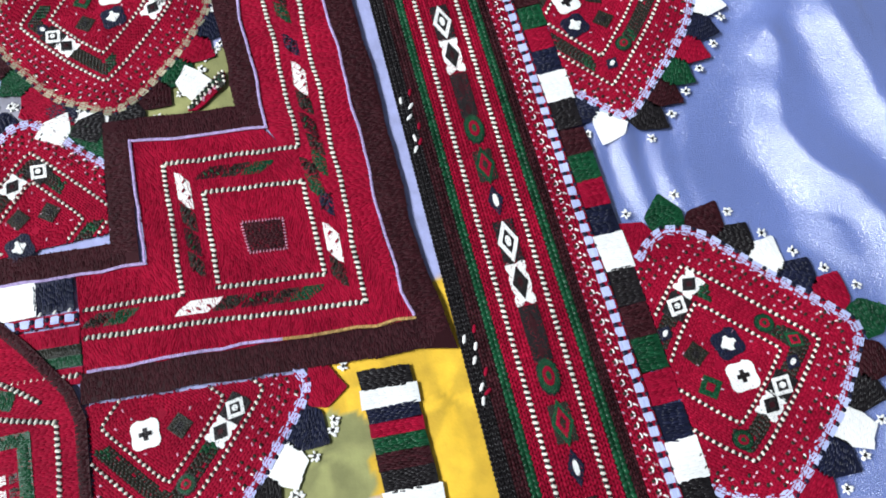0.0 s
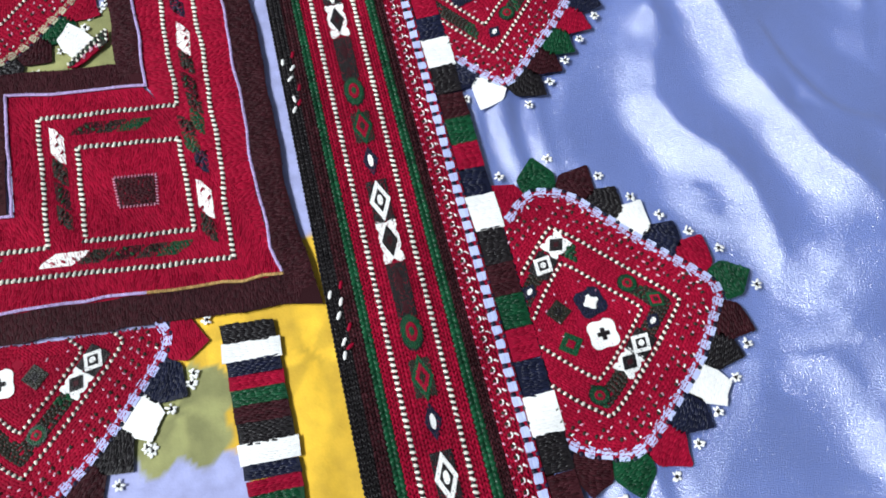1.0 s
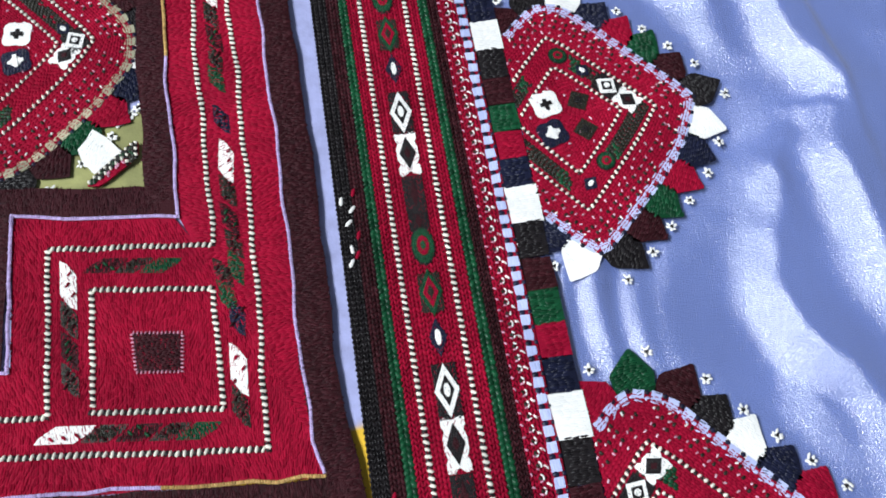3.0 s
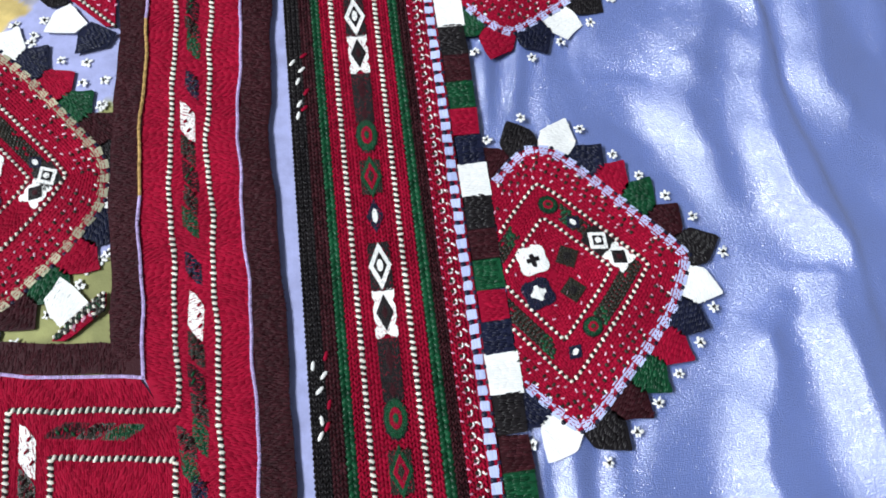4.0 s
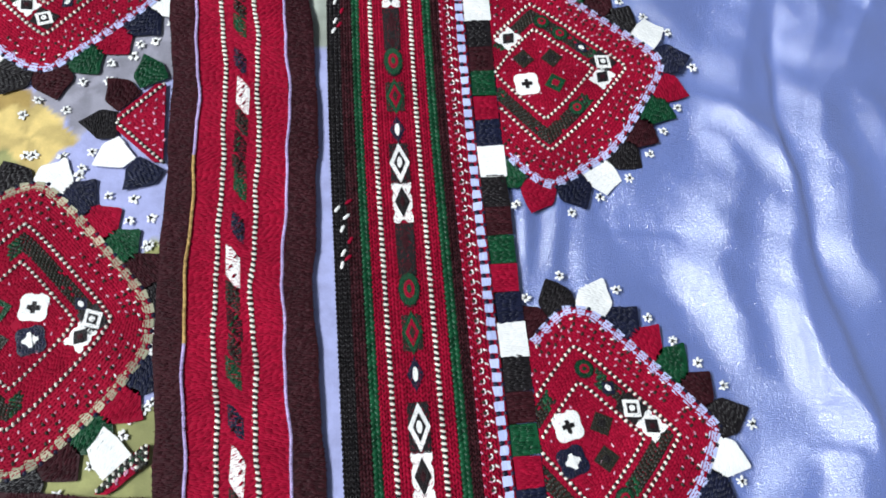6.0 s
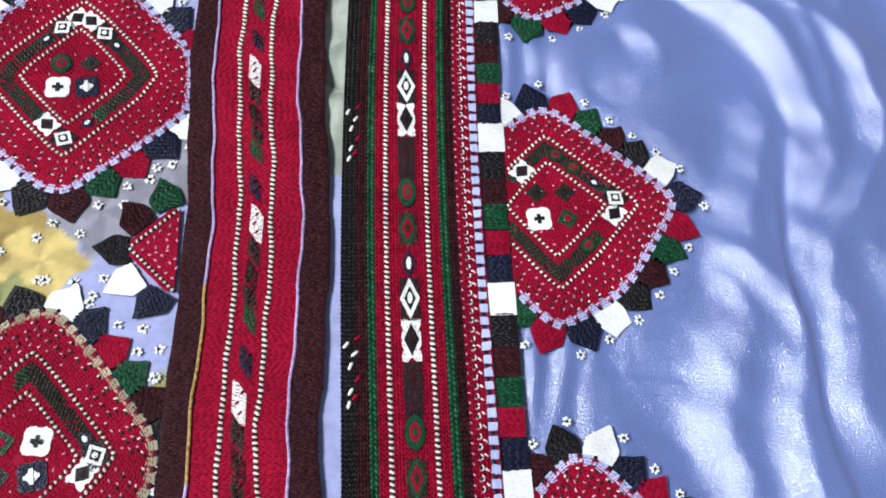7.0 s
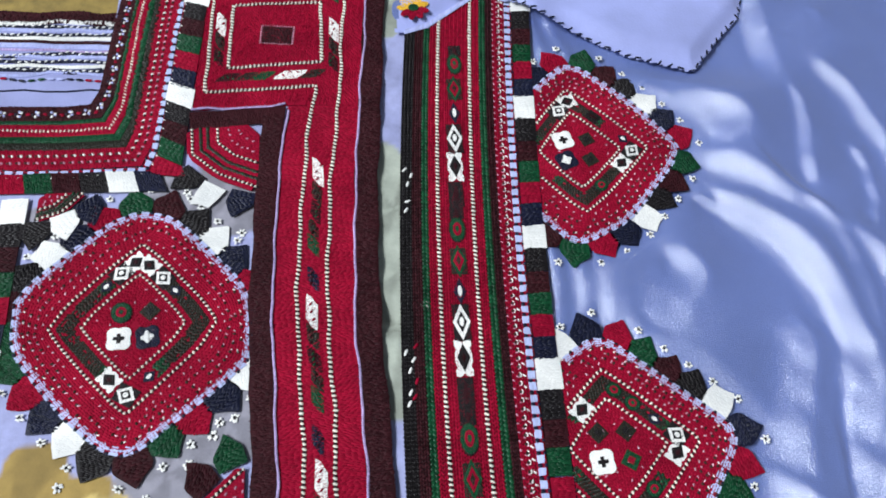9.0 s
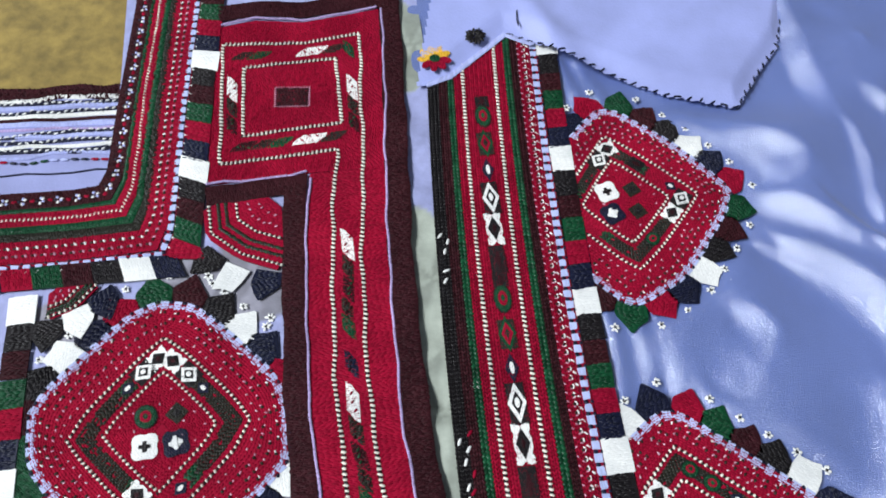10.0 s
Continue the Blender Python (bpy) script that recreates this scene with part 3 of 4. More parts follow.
def edging(path, mat):
    sew = Sew()
    band(sew, rippled(path), 0.075, MAUVE if mat is LILAC else STRAW, 0.09, 0.11, 0.06, 0.05, 0.2)
    sew.make("edging", yoke, "pale whipped edging line")


edging(arm(-3.37, 30.8, 1.5), LILAC)
edging(arm(-3.37, 1.5, -8.65), LILAC)
edging(arm(-5.92, 23.2, 8.0), LILAC)
edging(arm(-5.92, 8.0, 2.6), GOLD)
edging(np.vstack([arm(-5.92, 2.6, -2.1), [(-7.8, -1.85), (-9.72, -1.5), (-9.7, -5.38), (-12.0, -5.2), (-14.5, -4.95)]]), LILAC)
edging([(-2.9, -8.72), (-5.0, -8.55), (-6.4, -8.4)], GOLD)
edging([(-6.4, -8.4), (-9.0, -8.15), (-11.5, -7.98)], LILAC)
edging([(-9.0, 23.35), (-7.2, 23.35), (-5.6, 23.5)], LILAC)
edging([(-8.5, 30.6), (-7.2, 30.85), (-5.4, 30.5), (-2.5, 30.9)], LILAC)


def dash_row(path, parent, **kw):
    sew = Sew()
    dashes(sew, rippled(path, 0.018), **kw)
    sew.make("couched_line", parent, "row of cream dashes on black thread", "stuff")


dash_row(np.vstack([arm(-4.18, 29.6, -7.95), [(-6.0, -7.75), (-8.8, -7.35), (-11.5, -7.05)]]), yoke)
dash_row(np.vstack([[(-8.55, 24.15), (-6.5, 24.2)], arm(-5.05, 24.3, -2.95), [(-8.86, -2.5), (-8.8, -6.51), (-11.45, -6.27)]]), yoke)
dash_row([(-3.25, 29.62), (-5.4, 29.35), (-8.42, 29.62), (-8.55, 24.15)], yoke)
dash_row([(-7.86, -3.67), (-5.07, -4.06), (-4.99, -6.92), (-7.82, -6.56), (-7.86, -3.67)], yoke)
dash_row([(-7.65, 28.39), (-4.26, 28.46), (-4.25, 25.45), (-7.75, 25.26), (-7.65, 28.39)], yoke)

for quad in ([(-6.96, -4.86), (-5.81, -5.03), (-5.85, -5.94), (-6.87, -5.8)], [(-6.54, 27.3), (-5.3, 27.18), (-5.37, 26.31), (-6.59, 26.42)]):
    sq = Sew()
    sq.fill(quad, WINE, 0.06, 0.05, 0.14, 0.055, 0.04)
    q = np.vstack([quad, quad[:1]])
    x, y, t, _ = along(q, 0.09)
    sq.stitches(x, y, t + 1.4, 0.09, 0.04, 0.04, 0.06, PINK)
    sq.make("square", yoke, "dark maroon centre square with a pale picot edge")


def leaning(x, y, angle, length, width, mat, two=None):
    """One slanting block of the running border."""
    sew = Sew()
    pts = [(-width / 2, length * 0.5 + 0.2), (-width * 0.1, length * 0.5 + 0.1), (width / 2, length * 0.5 - 0.24), (width / 2, -length * 0.5 - 0.2), (width * 0.1, -length * 0.5 - 0.1), (-width / 2, -length * 0.5 + 0.24)]
    sew.fill(turned(pts, x, y, angle), mat, 0.055, angle, 0.13, 0.05, 0.04)
    if two is not None:
        for k in range(3):
            sx, sy = turned([(RNG.uniform(-0.12, 0.12), (k - 1) * length * 0.3)], x, y, angle)[0]
            sew.stitches(sx, sy, angle + 0.9, 0.16, 0.06, 0.05, 0.075, two)
    sew.make("leaning_block", yoke)


RUN = ((WHITE, 0.95, RED), (MOSS, 0.75, WINE), (WINE, 0.75, GREEN), (MOSS, 0.6, WINE), (GREEN, 0.62, None), (None, 0.62, None), (NAVY, 0.62, WINE))


def run_blocks(path, first=0, width=0.38):
    """Slanting blocks in the order of RUN, along a path."""
    p = np.asarray(path, float)
    s = np.concatenate([[0], np.cumsum(np.hypot(*np.diff(p, axis=0).T))])
    at, k = 0.0, first
    while True:
        mat, long, two = RUN[k % len(RUN)]
        if at + long > s[-1]:
            break
        m = at + long / 2
        x, y = np.interp(m, s, p[:, 0]), np.interp(m, s, p[:, 1])
        i = min(len(p) - 2, max(0, int(np.searchsorted(s, m)) - 1))
        a = math.atan2(*(p[i + 1] - p[i])[::-1])
        if mat is not None:
            leaning(x, y, a + math.pi / 2, long * (0.82 if mat in (MOSS, WINE) else 0.95), width, mat, two)
        at += long
        k += 1


for base in (20.45, 15.15, 9.84, 4.6, -0.75):
    run_blocks(arm(-4.62, base + 0.5, base - 4.8, 0.3))
run_blocks([(-4.6, -5.6), (-4.62, -7.3)])
run_blocks([(-4.85, -3.4), (-4.6, -5.55)], 3)
run_blocks([(-8.9, -6.9), (-7.6, -7.05), (-4.9, -7.4)])
run_blocks([(-11.4, -6.6), (-11.0, -6.65), (-9.0, -6.85)], 3)
run_blocks([(-8.4, -3.0), (-8.3, -6.6)], 0)
run_blocks([(-7.9, -3.05), (-5.2, -3.45)], 2)
run_blocks([(-3.75, 27.5), (-3.85, 24.6)])
run_blocks([(-5.9, 24.85), (-4.2, 24.9)])
run_blocks([(-8.1, 24.8), (-6.0, 24.85)], 2)
run_blocks([(-8.1, 27.9), (-8.15, 25.2)])
run_blocks([(-5.6, 28.9), (-3.8, 29.0)])
run_blocks([(-8.0, 29.0), (-5.8, 28.85)], 3)
run_blocks([(-3.75, 29.2), (-3.75, 27.6)], 4)

# medallions of the front
FIG = ((0.02, "solid"), (0.075, "open"), (0.125, "eye"), (0.42, "eye"), (0.49, "open"), (0.55, "solid"), (0.88, "eye"), (0.93, "open"), (0.975, "solid"))
upper_clip = lambda x, y: (x < -6.45)
medallion(yoke, [(-10.4, 19.2), (-9.2, 18.91), (-6.6, 16.06), (-6.5, 13.71), (-7.64, 12.7), (-8.87, 11.75), (-9.9, 10.93), (-10.71, 11.04), (-12.18, 12.34), (-13.9, 14.4), (-14.05, 16.3), (-11.4, 18.8)],
          (-10.2, 15.05), 5, 24, None, FIG, ("dark", "ring", "clover", "star"), upper_clip, wall=-6.1, anchor=(-8.2, 18.1, 0), skip=14.5)
medallion(yoke, [(-10.3, 7.45), (-9.77, 7.42), (-8.88, 6.54), (-6.71, 3.8), (-6.75, 2.5), (-7.68, 1.27), (-9.18, -0.13), (-10.14, -0.57), (-11.91, 0.5), (-13.33, 2.54), (-13.8, 3.6), (-13.0, 5.2), (-11.2, 7.03)],
          (-10.2, 3.4), 0, 24, None, ((0.2, "eye"), (0.245, "open"), (0.29, "solid"), (0.62, "solid"), (0.67, "open"), (0.71, "eye")), ("clover", "green", "dark", "star"), lambda x, y: (x < -6.5) & ((x > -10.4) | (y > -0.75)) & (y > -0.75), bead=OLIVE, wall=-6.1, anchor=(-9.4, 7.2, 0))
medallion(yoke, [(-13.2, 0.0), (-12.4, 0.0), (-9.5, -3.0), (-9.4, -3.9), (-12.6, -7.4), (-15.8, -4.2), (-15.8, -3.0)],
          (-12.6, -3.6), 2, 12, None, ((0.95, "solid"), (0.05, "open")), ("dark", "dark", "star", None), lambda x, y: (y > -4.2) & (x < -10.55))
medallion(yoke, [(-13.3, -9.2), (-13.3, -10.0), (-10.4, -13.5), (-9.6, -13.6), (-7.77, -12.1), (-5.95, -10.0), (-5.9, -9.4), (-9.2, -5.7), (-9.7, -5.6)],
          (-9.75, -9.5), 5, 23, None, ((0.42, "solid"), (0.475, "open"), (0.3, "ring")), (None, None, "clover", "dark"), lambda x, y: (y < -8.85 + (x + 11.4) * -0.1) & (x > -11.6), bead=LILAC, anchor=(-5.75, -10.2, 2))


def sector(corners, spot, dark=True, name="sector"):
    """A corner figure: red ground with dashes that follow its free edges, and a dark band or flecks inside."""
    sew = Sew()
    poly = rounded(corners, 1)
    sew.fill(poly, RED, 0.085, 0.6, 0.14, 0.06, 0.025, base=0.06)
    c = np.asarray(spot, float)
    rim = np.asarray(corners, float)[:-1]
    for f in (0.92, 0.56) if dark else (0.86,):
        dashes(sew, c + (rim - c) * f, 0.16, 0.11, 0.075, 0.1)
    for f in (0.8, 0.7) if dark else ():
        x, y, t, _ = along(c + (rim - c) * f, 0.1)
        sew.stitches(x, y, t + RNG.normal(0, 0.4, len(x)), 0.2, 0.12, 0.05, 0.085, MOSS)
        sew.stitches(x[::3], y[::3], t[::3] + 0.8, 0.15, 0.07, 0.05, 0.1, GREEN)
    for f in (0.4, 0.25) if dark else (0.66, 0.46, 0.26):
        x, y, t, _ = along(c + (rim - c) * f, 0.24)
        sew.stitches(x + RNG.normal(0, 0.03, len(x)), y + RNG.normal(0, 0.03, len(x)), t + 0.9 + RNG.normal(0, 0.4, len(x)), 0.12, 0.06, 0.04, 0.1, PINK)
    sew.make(name, yoke, "small red corner figure with cream dashes")


sector([(-6.62, 10.6), (-8.2, 9.19), (-6.62, 7.6), (-6.62, 9.1)], (-6.5, 9.1), False)
sector([(-9.1, 22.5), (-9.0, 21.3), (-7.95, 20.35), (-6.5, 19.7), (-6.5, 22.6)], (-6.6, 22.5))
sector([(-12.2, 20.0), (-12.9, 19.2), (-13.8, 18.9), (-13.8, 20.0)], (-13.7, 19.95))
sector([(-8.0, -0.95), (-7.2, -0.2), (-6.7, 0.2), (-6.7, -0.3), (-7.6, -1.0)], (-7.3, -0.75))

# loose petals and stars round the corner figures
for x, y, a, mat in ((-8.05, 9.1, 180, BLACK), (-7.7, 8.3, 215, WHITE), (-7.0, 7.75, 235, NAVY), (-7.7, 9.9, 135, WINE), (-7.0, 10.5, 115, GREEN),
                     (-8.7, 20.6, 225, BLACK), (-8.0, 20.0, 240, WHITE), (-7.0, 19.7, 255, NAVY), (-12.2, 19.6, 300, NAVY), (-12.9, 19.1, 290, WHITE), (-13.7, 18.8, 270, BLACK),
                     (-7.5, -0.3, 130, WHITE), (-12.0, -0.8, 60, WHITE), (-11.0, -1.0, 60, BLACK)):
    petal(yoke, x, y, math.radians(a), 0.85, 0.95, mat, 0.1, 0.06)
for x, y in ((-8.6, 8.3), (-9.4, 8.2), (-7.4, 6.8), (-8.9, 7.6), (-8.3, 10.6), (-7.6, 11.4), (-7.0, 11.9), (-9.4, 9.7), (-10.6, 9.6), (-11.6, 9.2), (-11.9, 10.2), (-10.2, 8.3), (-12.6, 8.4),
             (-7.3, 19.0), (-8.4, 19.3), (-7.0, 18.2), (-8.9, 19.9), (-11.8, 18.8), (-12.6, 18.0), (-6.9, 6.2), (-7.0, 5.4), (-5.6, -11.0), (-6.7, -12.4), (-8.4, 0.2), (-6.9, 1.0), (-7.2, 0.8), (-13.0, 0.6)):
    cross(yoke, x, y, 0.3, -0.02)


def blocks(path_left, path_right, sizes, colours, parent, name="tile"):
    """Blocks of satin stitch laid end to end between two paths; each block is a piece of its own."""
    l, r = np.asarray(path_left, float), np.asarray(path_right, float)
    dl = np.concatenate([[0], np.cumsum(np.hypot(*np.diff(l, axis=0).T))])
    dr = np.concatenate([[0], np.cumsum(np.hypot(*np.diff(r, axis=0).T))])
    at = 0.0
    total = sum(sizes)
    point = lambda p, d, u: np.array([np.interp(u * d[-1], d, p[:, 0]), np.interp(u * d[-1], d, p[:, 1])])
    for size, mat in zip(sizes, colours):
        u, v = at / total, (at + size * 0.985) / total
        quad = [point(l, dl, u), point(r, dr, u), point(r, dr, v), point(l, dl, v)]
        if mat is WHITE:
            mid = sum(quad) / 4
            quad = [mid + (q - mid) * 1.1 for q in quad]
        quad = [q + RNG.normal(0, 0.015, 2) for q in quad]
        a = math.atan2(*(quad[1] - quad[0])[::-1])
        sew = Sew()
        sew.fill(np.array(quad), mat, 0.085 if mat is not WHITE else 0.09, a, 0.22, 0.06, 0.024 if mat is WHITE else 0.045, base=0.06)
        sew.make(name, parent)
        at += size


# striped tab below the front's corner
tab_cols = (BLACK, WHITE, NAVY, RED, GREEN, WINE)
blocks([(-4.72, -9.75), (-4.5, -20.0)], [(-3.35, -9.85), (-3.25, -20.0)], [0.55, 0.52, 0.42, 0.4, 0.42, 0.5] * 4, tab_cols * 4, yoke)

# neckline: nested bands round the opening
def neck(off):
    """A path round the neck opening, off outward of its edge."""
    return np.array([(-12.0 + off * 0.78 + 0.55, 35.0), (-12.1 + off * 0.78, 27.0), (-12.25 + off * 0.72, 24.6 - off), (-12.6 + off * 0.75, 23.75 - off), (-13.4, 23.65 - off * 0.97), (-20.0, 23.9 - off * 0.97)])


def neck_band(a, b, mat, z=0.05):
    sew = Sew()
    band(sew, neck((a + b) / 2), b - a, mat, z, 0.16, 0.05, 0.045)
    return sew.make("neck_band", yoke)


neck_band(0.0, 0.64, WINE, 0.06)
neck_band(0.64, 0.82, GREEN)
neck_band(0.82, 1.34, RED)
neck_band(1.34, 1.62, GREEN)
neck_band(1.62, 1.94, MOSS)
neck_band(1.94, 2.75, RED)
dash_row(neck(1.1), yoke, gap=0.14, length=0.13)
trim = Sew()
for off, gap, mats in ((2.2, 0.3, (WHITE, MOSS)), (2.5, 0.3, (PINK, MOSS))):
    x, y, t, _ = along(neck(off), gap)
    for k, mat in enumerate(mats):
        trim.stitches(x + (k - 1) * 0.09 * np.cos(t), y + (k - 1) * 0.09 * np.sin(t), t + 0.9 * (k - 1), 0.14, 0.09, 0.06, 0.07, mat)
x, y, t, _ = along(neck(0.36), 0.58)
for k in range(5):
    a = k * 2 * math.pi / 5 + RNG.uniform(0, 1, len(x))
    trim.stitches(x + 0.1 * np.cos(a), y + 0.1 * np.sin(a), a, 0.13, 0.1, 0.05, 0.075, (WHITE, LILAC, NAVY, WHITE, LILAC)[k])
trim.stitches(x + 0.27 * np.cos(t), y + 0.27 * np.sin(t), t + RNG.normal(0, 0.3, len(x)), 0.2, 0.14, 0.05, 0.07, RED)
trim.make("fleck_stitches", yoke, kind="stuff")


def bead_line(path, parent, z=0.05, width=0.3):
    """Lilac blocks alternating with dark and white stitches."""
    sew = Sew()
    band(sew, path, width * 0.9, RED, z - 0.03, 0.15, 0.06, 0.02)
    x, y, t, _ = along(path, 0.37)
    nx, ny = -np.sin(t), np.cos(t)
    for bx, by, bt in zip(x, y, t):
        block = [(px + RNG.normal(0, 0.014), py + RNG.normal(0, 0.014)) for px, py in box(0.24, width * 0.62)]
        sew.slab(turned(block, bx, by, bt), z - 0.05, z + 0.006, BEAD)
        for off in (-0.2, 0.0, 0.2):
            sx, sy = turned([(RNG.normal(0, 0.01), off * width)], bx, by, bt)[0]
            sew.stitches(sx, sy, bt + RNG.normal(0, 0.1), 0.23, width * 0.24, 0.016, z, BEAD)
    gx, gy = x + 0.185 * np.cos(t), y + 0.185 * np.sin(t)
    sew.stitches(gx + nx * 0.04, gy + ny * 0.04, t + RNG.normal(0, 0.3, len(x)), 0.15, 0.15, 0.06, z - 0.02, NAVY)
    sew.stitches(gx - nx * 0.15, gy - ny * 0.15, t + 0.3, 0.12, 0.11, 0.05, z - 0.03, NAVY)
    sew.stitches(x + nx * width * 0.62, y + ny * width * 0.62, t + 0.9, 0.16, 0.07, 0.05, z - 0.01, WHITE)
    sew.make("bead_line", parent, "lilac blocks with navy and white stitches between", "stuff")


bead_line(neck(2.92), yoke)
nl, nr = neck(3.1), neck(4.25)
seq = lambda n, first: [CYCLE[(first + k) % 6] for k in range(n)]
blocks(nl[:4][::-1], np.vstack([nr[:3], [(-9.0, 20.5)]])[::-1], [0.81] * 18, seq(18, 2), yoke)
blocks([(-9.9, 20.75), (-20.0, 20.95)], [(-9.6, 19.95), (-20.0, 20.15)], [0.9] * 11, [CYCLE[(1 - k) % 6] for k in range(11)], yoke)
blocks([(-14.95, 19.8), (-14.95, 9.9)], [(-14.15, 19.8), (-14.15, 9.9)], [0.9] * 11, [CYCLE[-k % 6] for k in range(11)], yoke)

# striped facing seen through the neck opening
facing = Sew()
facing.slab([(-20, 23.3), (-12.0, 23.3), (-11.9, 28.2), (-20, 28.6)], -0.35, -0.3, LAVENDER)
def facing_row(yy, wobble=0.05):
    return [(-20.0, yy + 0.4)] + [(-16.0 + 0.79 * k, yy + 0.12 - 0.04 * k + RNG.normal(0, wobble)) for k in range(6)]


for k, (mat, w) in enumerate(((WINE, 0.5), (WHITE, 0.17), (NAVY, 0.16), (LILAC, 0.14), (NAVY, 0.12), (WHITE, 0.15), (WINE, 0.1), (LILAC, 0.16), (MAUVE, 0.08), (NAVY, 0.14), (LILAC, 0.13), (NAVY, 0.12), (WHITE, 0.12), (NAVY, 0.17), (LILAC, 0.1))):
    path = facing_row(28.13 - 0.195 * k + (0.06 if k == 0 else 0))
    band(facing, path, w * 1.25, mat, -0.27, 0.12, 0.07, 0.05)
    if mat is NAVY or k == 0:
        x, y, t, _ = along(path, 0.24)
        n = len(x)
        facing.stitches(x, y + RNG.normal(0, 0.03, n), t + RNG.normal(0.5, 0.3, n), 0.17, 0.06, 0.05, -0.24, WINE if k == 0 else WHITE)
x, y, t, _ = along(facing_row(25.12), 0.34)
for k in range(len(x)):
    facing.stitches(x[k:k + 1], y[k:k + 1], t[k:k + 1], 0.3, 0.11, 0.05, -0.25, (RED, NAVY, GREEN, LILAC, NAVY)[k // 2 % 5])
band(facing, facing_row(24.65), 0.06, NAVY, -0.27, 0.12, 0.05, 0.04)
facing.make("neck_facing", yoke, "lavender neck facing with rows of dark and white stitching")

# end of the front's side band: blocks, a bead line and striped rows
blocks([(-11.7, -5.25), (-16.0, -4.95)], [(-11.7, -6.15), (-16.0, -5.9)], [0.95] * 4, (NAVY, WHITE, BLACK, WINE), yoke)
bead_line([(-16.0, -6.1), (-13.5, -6.25), (-11.65, -6.4)], yoke, 0.07, 0.36)
for y0, w, mat in ((-6.85, 0.5, RED), (-7.25, 0.28, MOSS), (-7.55, 0.3, GREEN), (-7.95, 0.45, RED)):
    sew = Sew()
    band(sew, [(-16.0, y0 + 0.35), (-13.5, y0 + 0.12), (-11.62, y0 - 0.05)], w, mat, 0.05, 0.17, 0.05)
    sew.make("side_band", yoke)
dash_row([(-13.5, -7.8), (-11.7, -8.0)], yoke, z=0.075)

# ---- pocket panel below the front ----
pocket = group_empty("pocket_panel", "red pocket panel with cream dashes and green inner border", "dress pocket")
pk = Sew()
pk.fill([(-20, -5.6), (-14.0, -5.9), (-13.1, -6.9), (-12.0, -8.4), (-11.75, -9.2), (-11.9, -20), (-20, -20)], RED, 0.12, 0.0, 0.2, 0.06, 0.04, base=0.1)
pk.make("panel", pocket)
for off, mat, w in ((0.0, WINE, 0.3),):
    sew = Sew()
    band(sew, [(-15.5, -5.7), (-14.0, -5.9), (-13.1, -6.9), (-12.0, -8.4), (-11.75, -9.2), (-11.9, -20)], w, mat, 0.13, 0.15, 0.05)
    sew.make("rim", pocket, "dark red bound rim")
dash_row([(-15.5, -6.6), (-13.79, -7.69), (-12.73, -8.49)], pocket, z=0.14)
dash_row([(-16.0, -8.65), (-13.83, -8.65), (-12.35, -9.1), (-12.55, -20)], pocket, z=0.14)
gr = Sew()
band(gr, [(-16.0, -9.2), (-13.2, -9.3), (-13.05, -20)], 0.35, GREEN, 0.14, 0.17, 0.05)
band(gr, [(-16.0, -7.9), (-14.2, -8.0), (-13.4, -8.3)], 0.5, GREEN, 0.14, 0.17, 0.05)
gr.make("inner_border", pocket, "green inner border")
ch = Sew()
for k in range(26):
    ch.fill(turned(box(0.22, 0.22), -15.0 + 0.3 * (k % 6), -10.2 - 0.35 * (k // 6), 0.1), (LILAC, WHITE, MOSS)[k % 3], 0.14, 0.3, 0.1, 0.05, 0.03)
ch.make("figure", pocket)

# ---- the satin sleeve with its embroidered cuff ----
sleeve = group_empty("satin_sleeve", "periwinkle blue satin sleeve with a red embroidered cuff", "sleeve")


def axis(y):
    return 0.0025 * np.maximum(0, np.asarray(y, float) - 7.0) ** 2


def cuff(x, y0=-21.0, y1=29.5):
    y = np.linspace(y0, y1, 70)
    return np.stack([x + axis(y), y], 1)


def cuff_rows(x0, x1, mat, name, label="", width=0.155, gap=0.13, base=None):
    sew = Sew()
    a, b = cuff(x0), cuff(x1)
    # Slab darker than the thread: its colour stands in for shade between stitches.
    sew.slab(np.vstack([a, b[::-1]]), -0.04, 0.03, base or (WINE if mat is RED else BLACK))
    n = max(1, round((x1 - x0) / width))
    for k in range(n):
        chain(sew, cuff(x0 + (k + 0.5) * (x1 - x0) / n), (x1 - x0) / n, mat, 0.03, gap, 0.085)
    return sew.make(name, sleeve, label)


cuff_rows(-1.98, -1.58, BLACK, "cuff_edge", "black chain-stitched fold of the cuff")
cuff_rows(-1.58, -1.24, WINE, "cuff_band", "dark maroon chain stitch")
cuff_rows(-1.24, -0.99, GREEN, "cuff_band", "dark green chain stitch", 0.25, 0.15)
cuff_rows(-0.99, -0.70, RED, "cuff_band", "red chain stitch")
cuff_rows(-0.70, -0.33, RED, "cuff_band", "red chain stitch")
cuff_rows(-0.33, 0.30, RED, "cuff_band", "red chain stitch")
cuff_rows(0.30, 0.93, RED, "cuff_band", "red chain stitch")
cuff_rows(0.93, 1.20, GREEN, "cuff_band", "dark green chain stitch", 0.27, 0.15)
cuff_rows(1.20, 1.46, WINE, "cuff_band", "dark maroon chain stitch")
cuff_rows(1.46, 1.90, RED, "cuff_band", "red chain stitch")
dash_row(cuff(-0.66), sleeve, z=0.095)
dash_row(cuff(0.57), sleeve, z=0.095)
bead_line(cuff(2.08), sleeve, 0.07, 0.36)
fl = Sew()
x, y, t, _ = along(cuff(1.68), 0.27)
n = len(x)
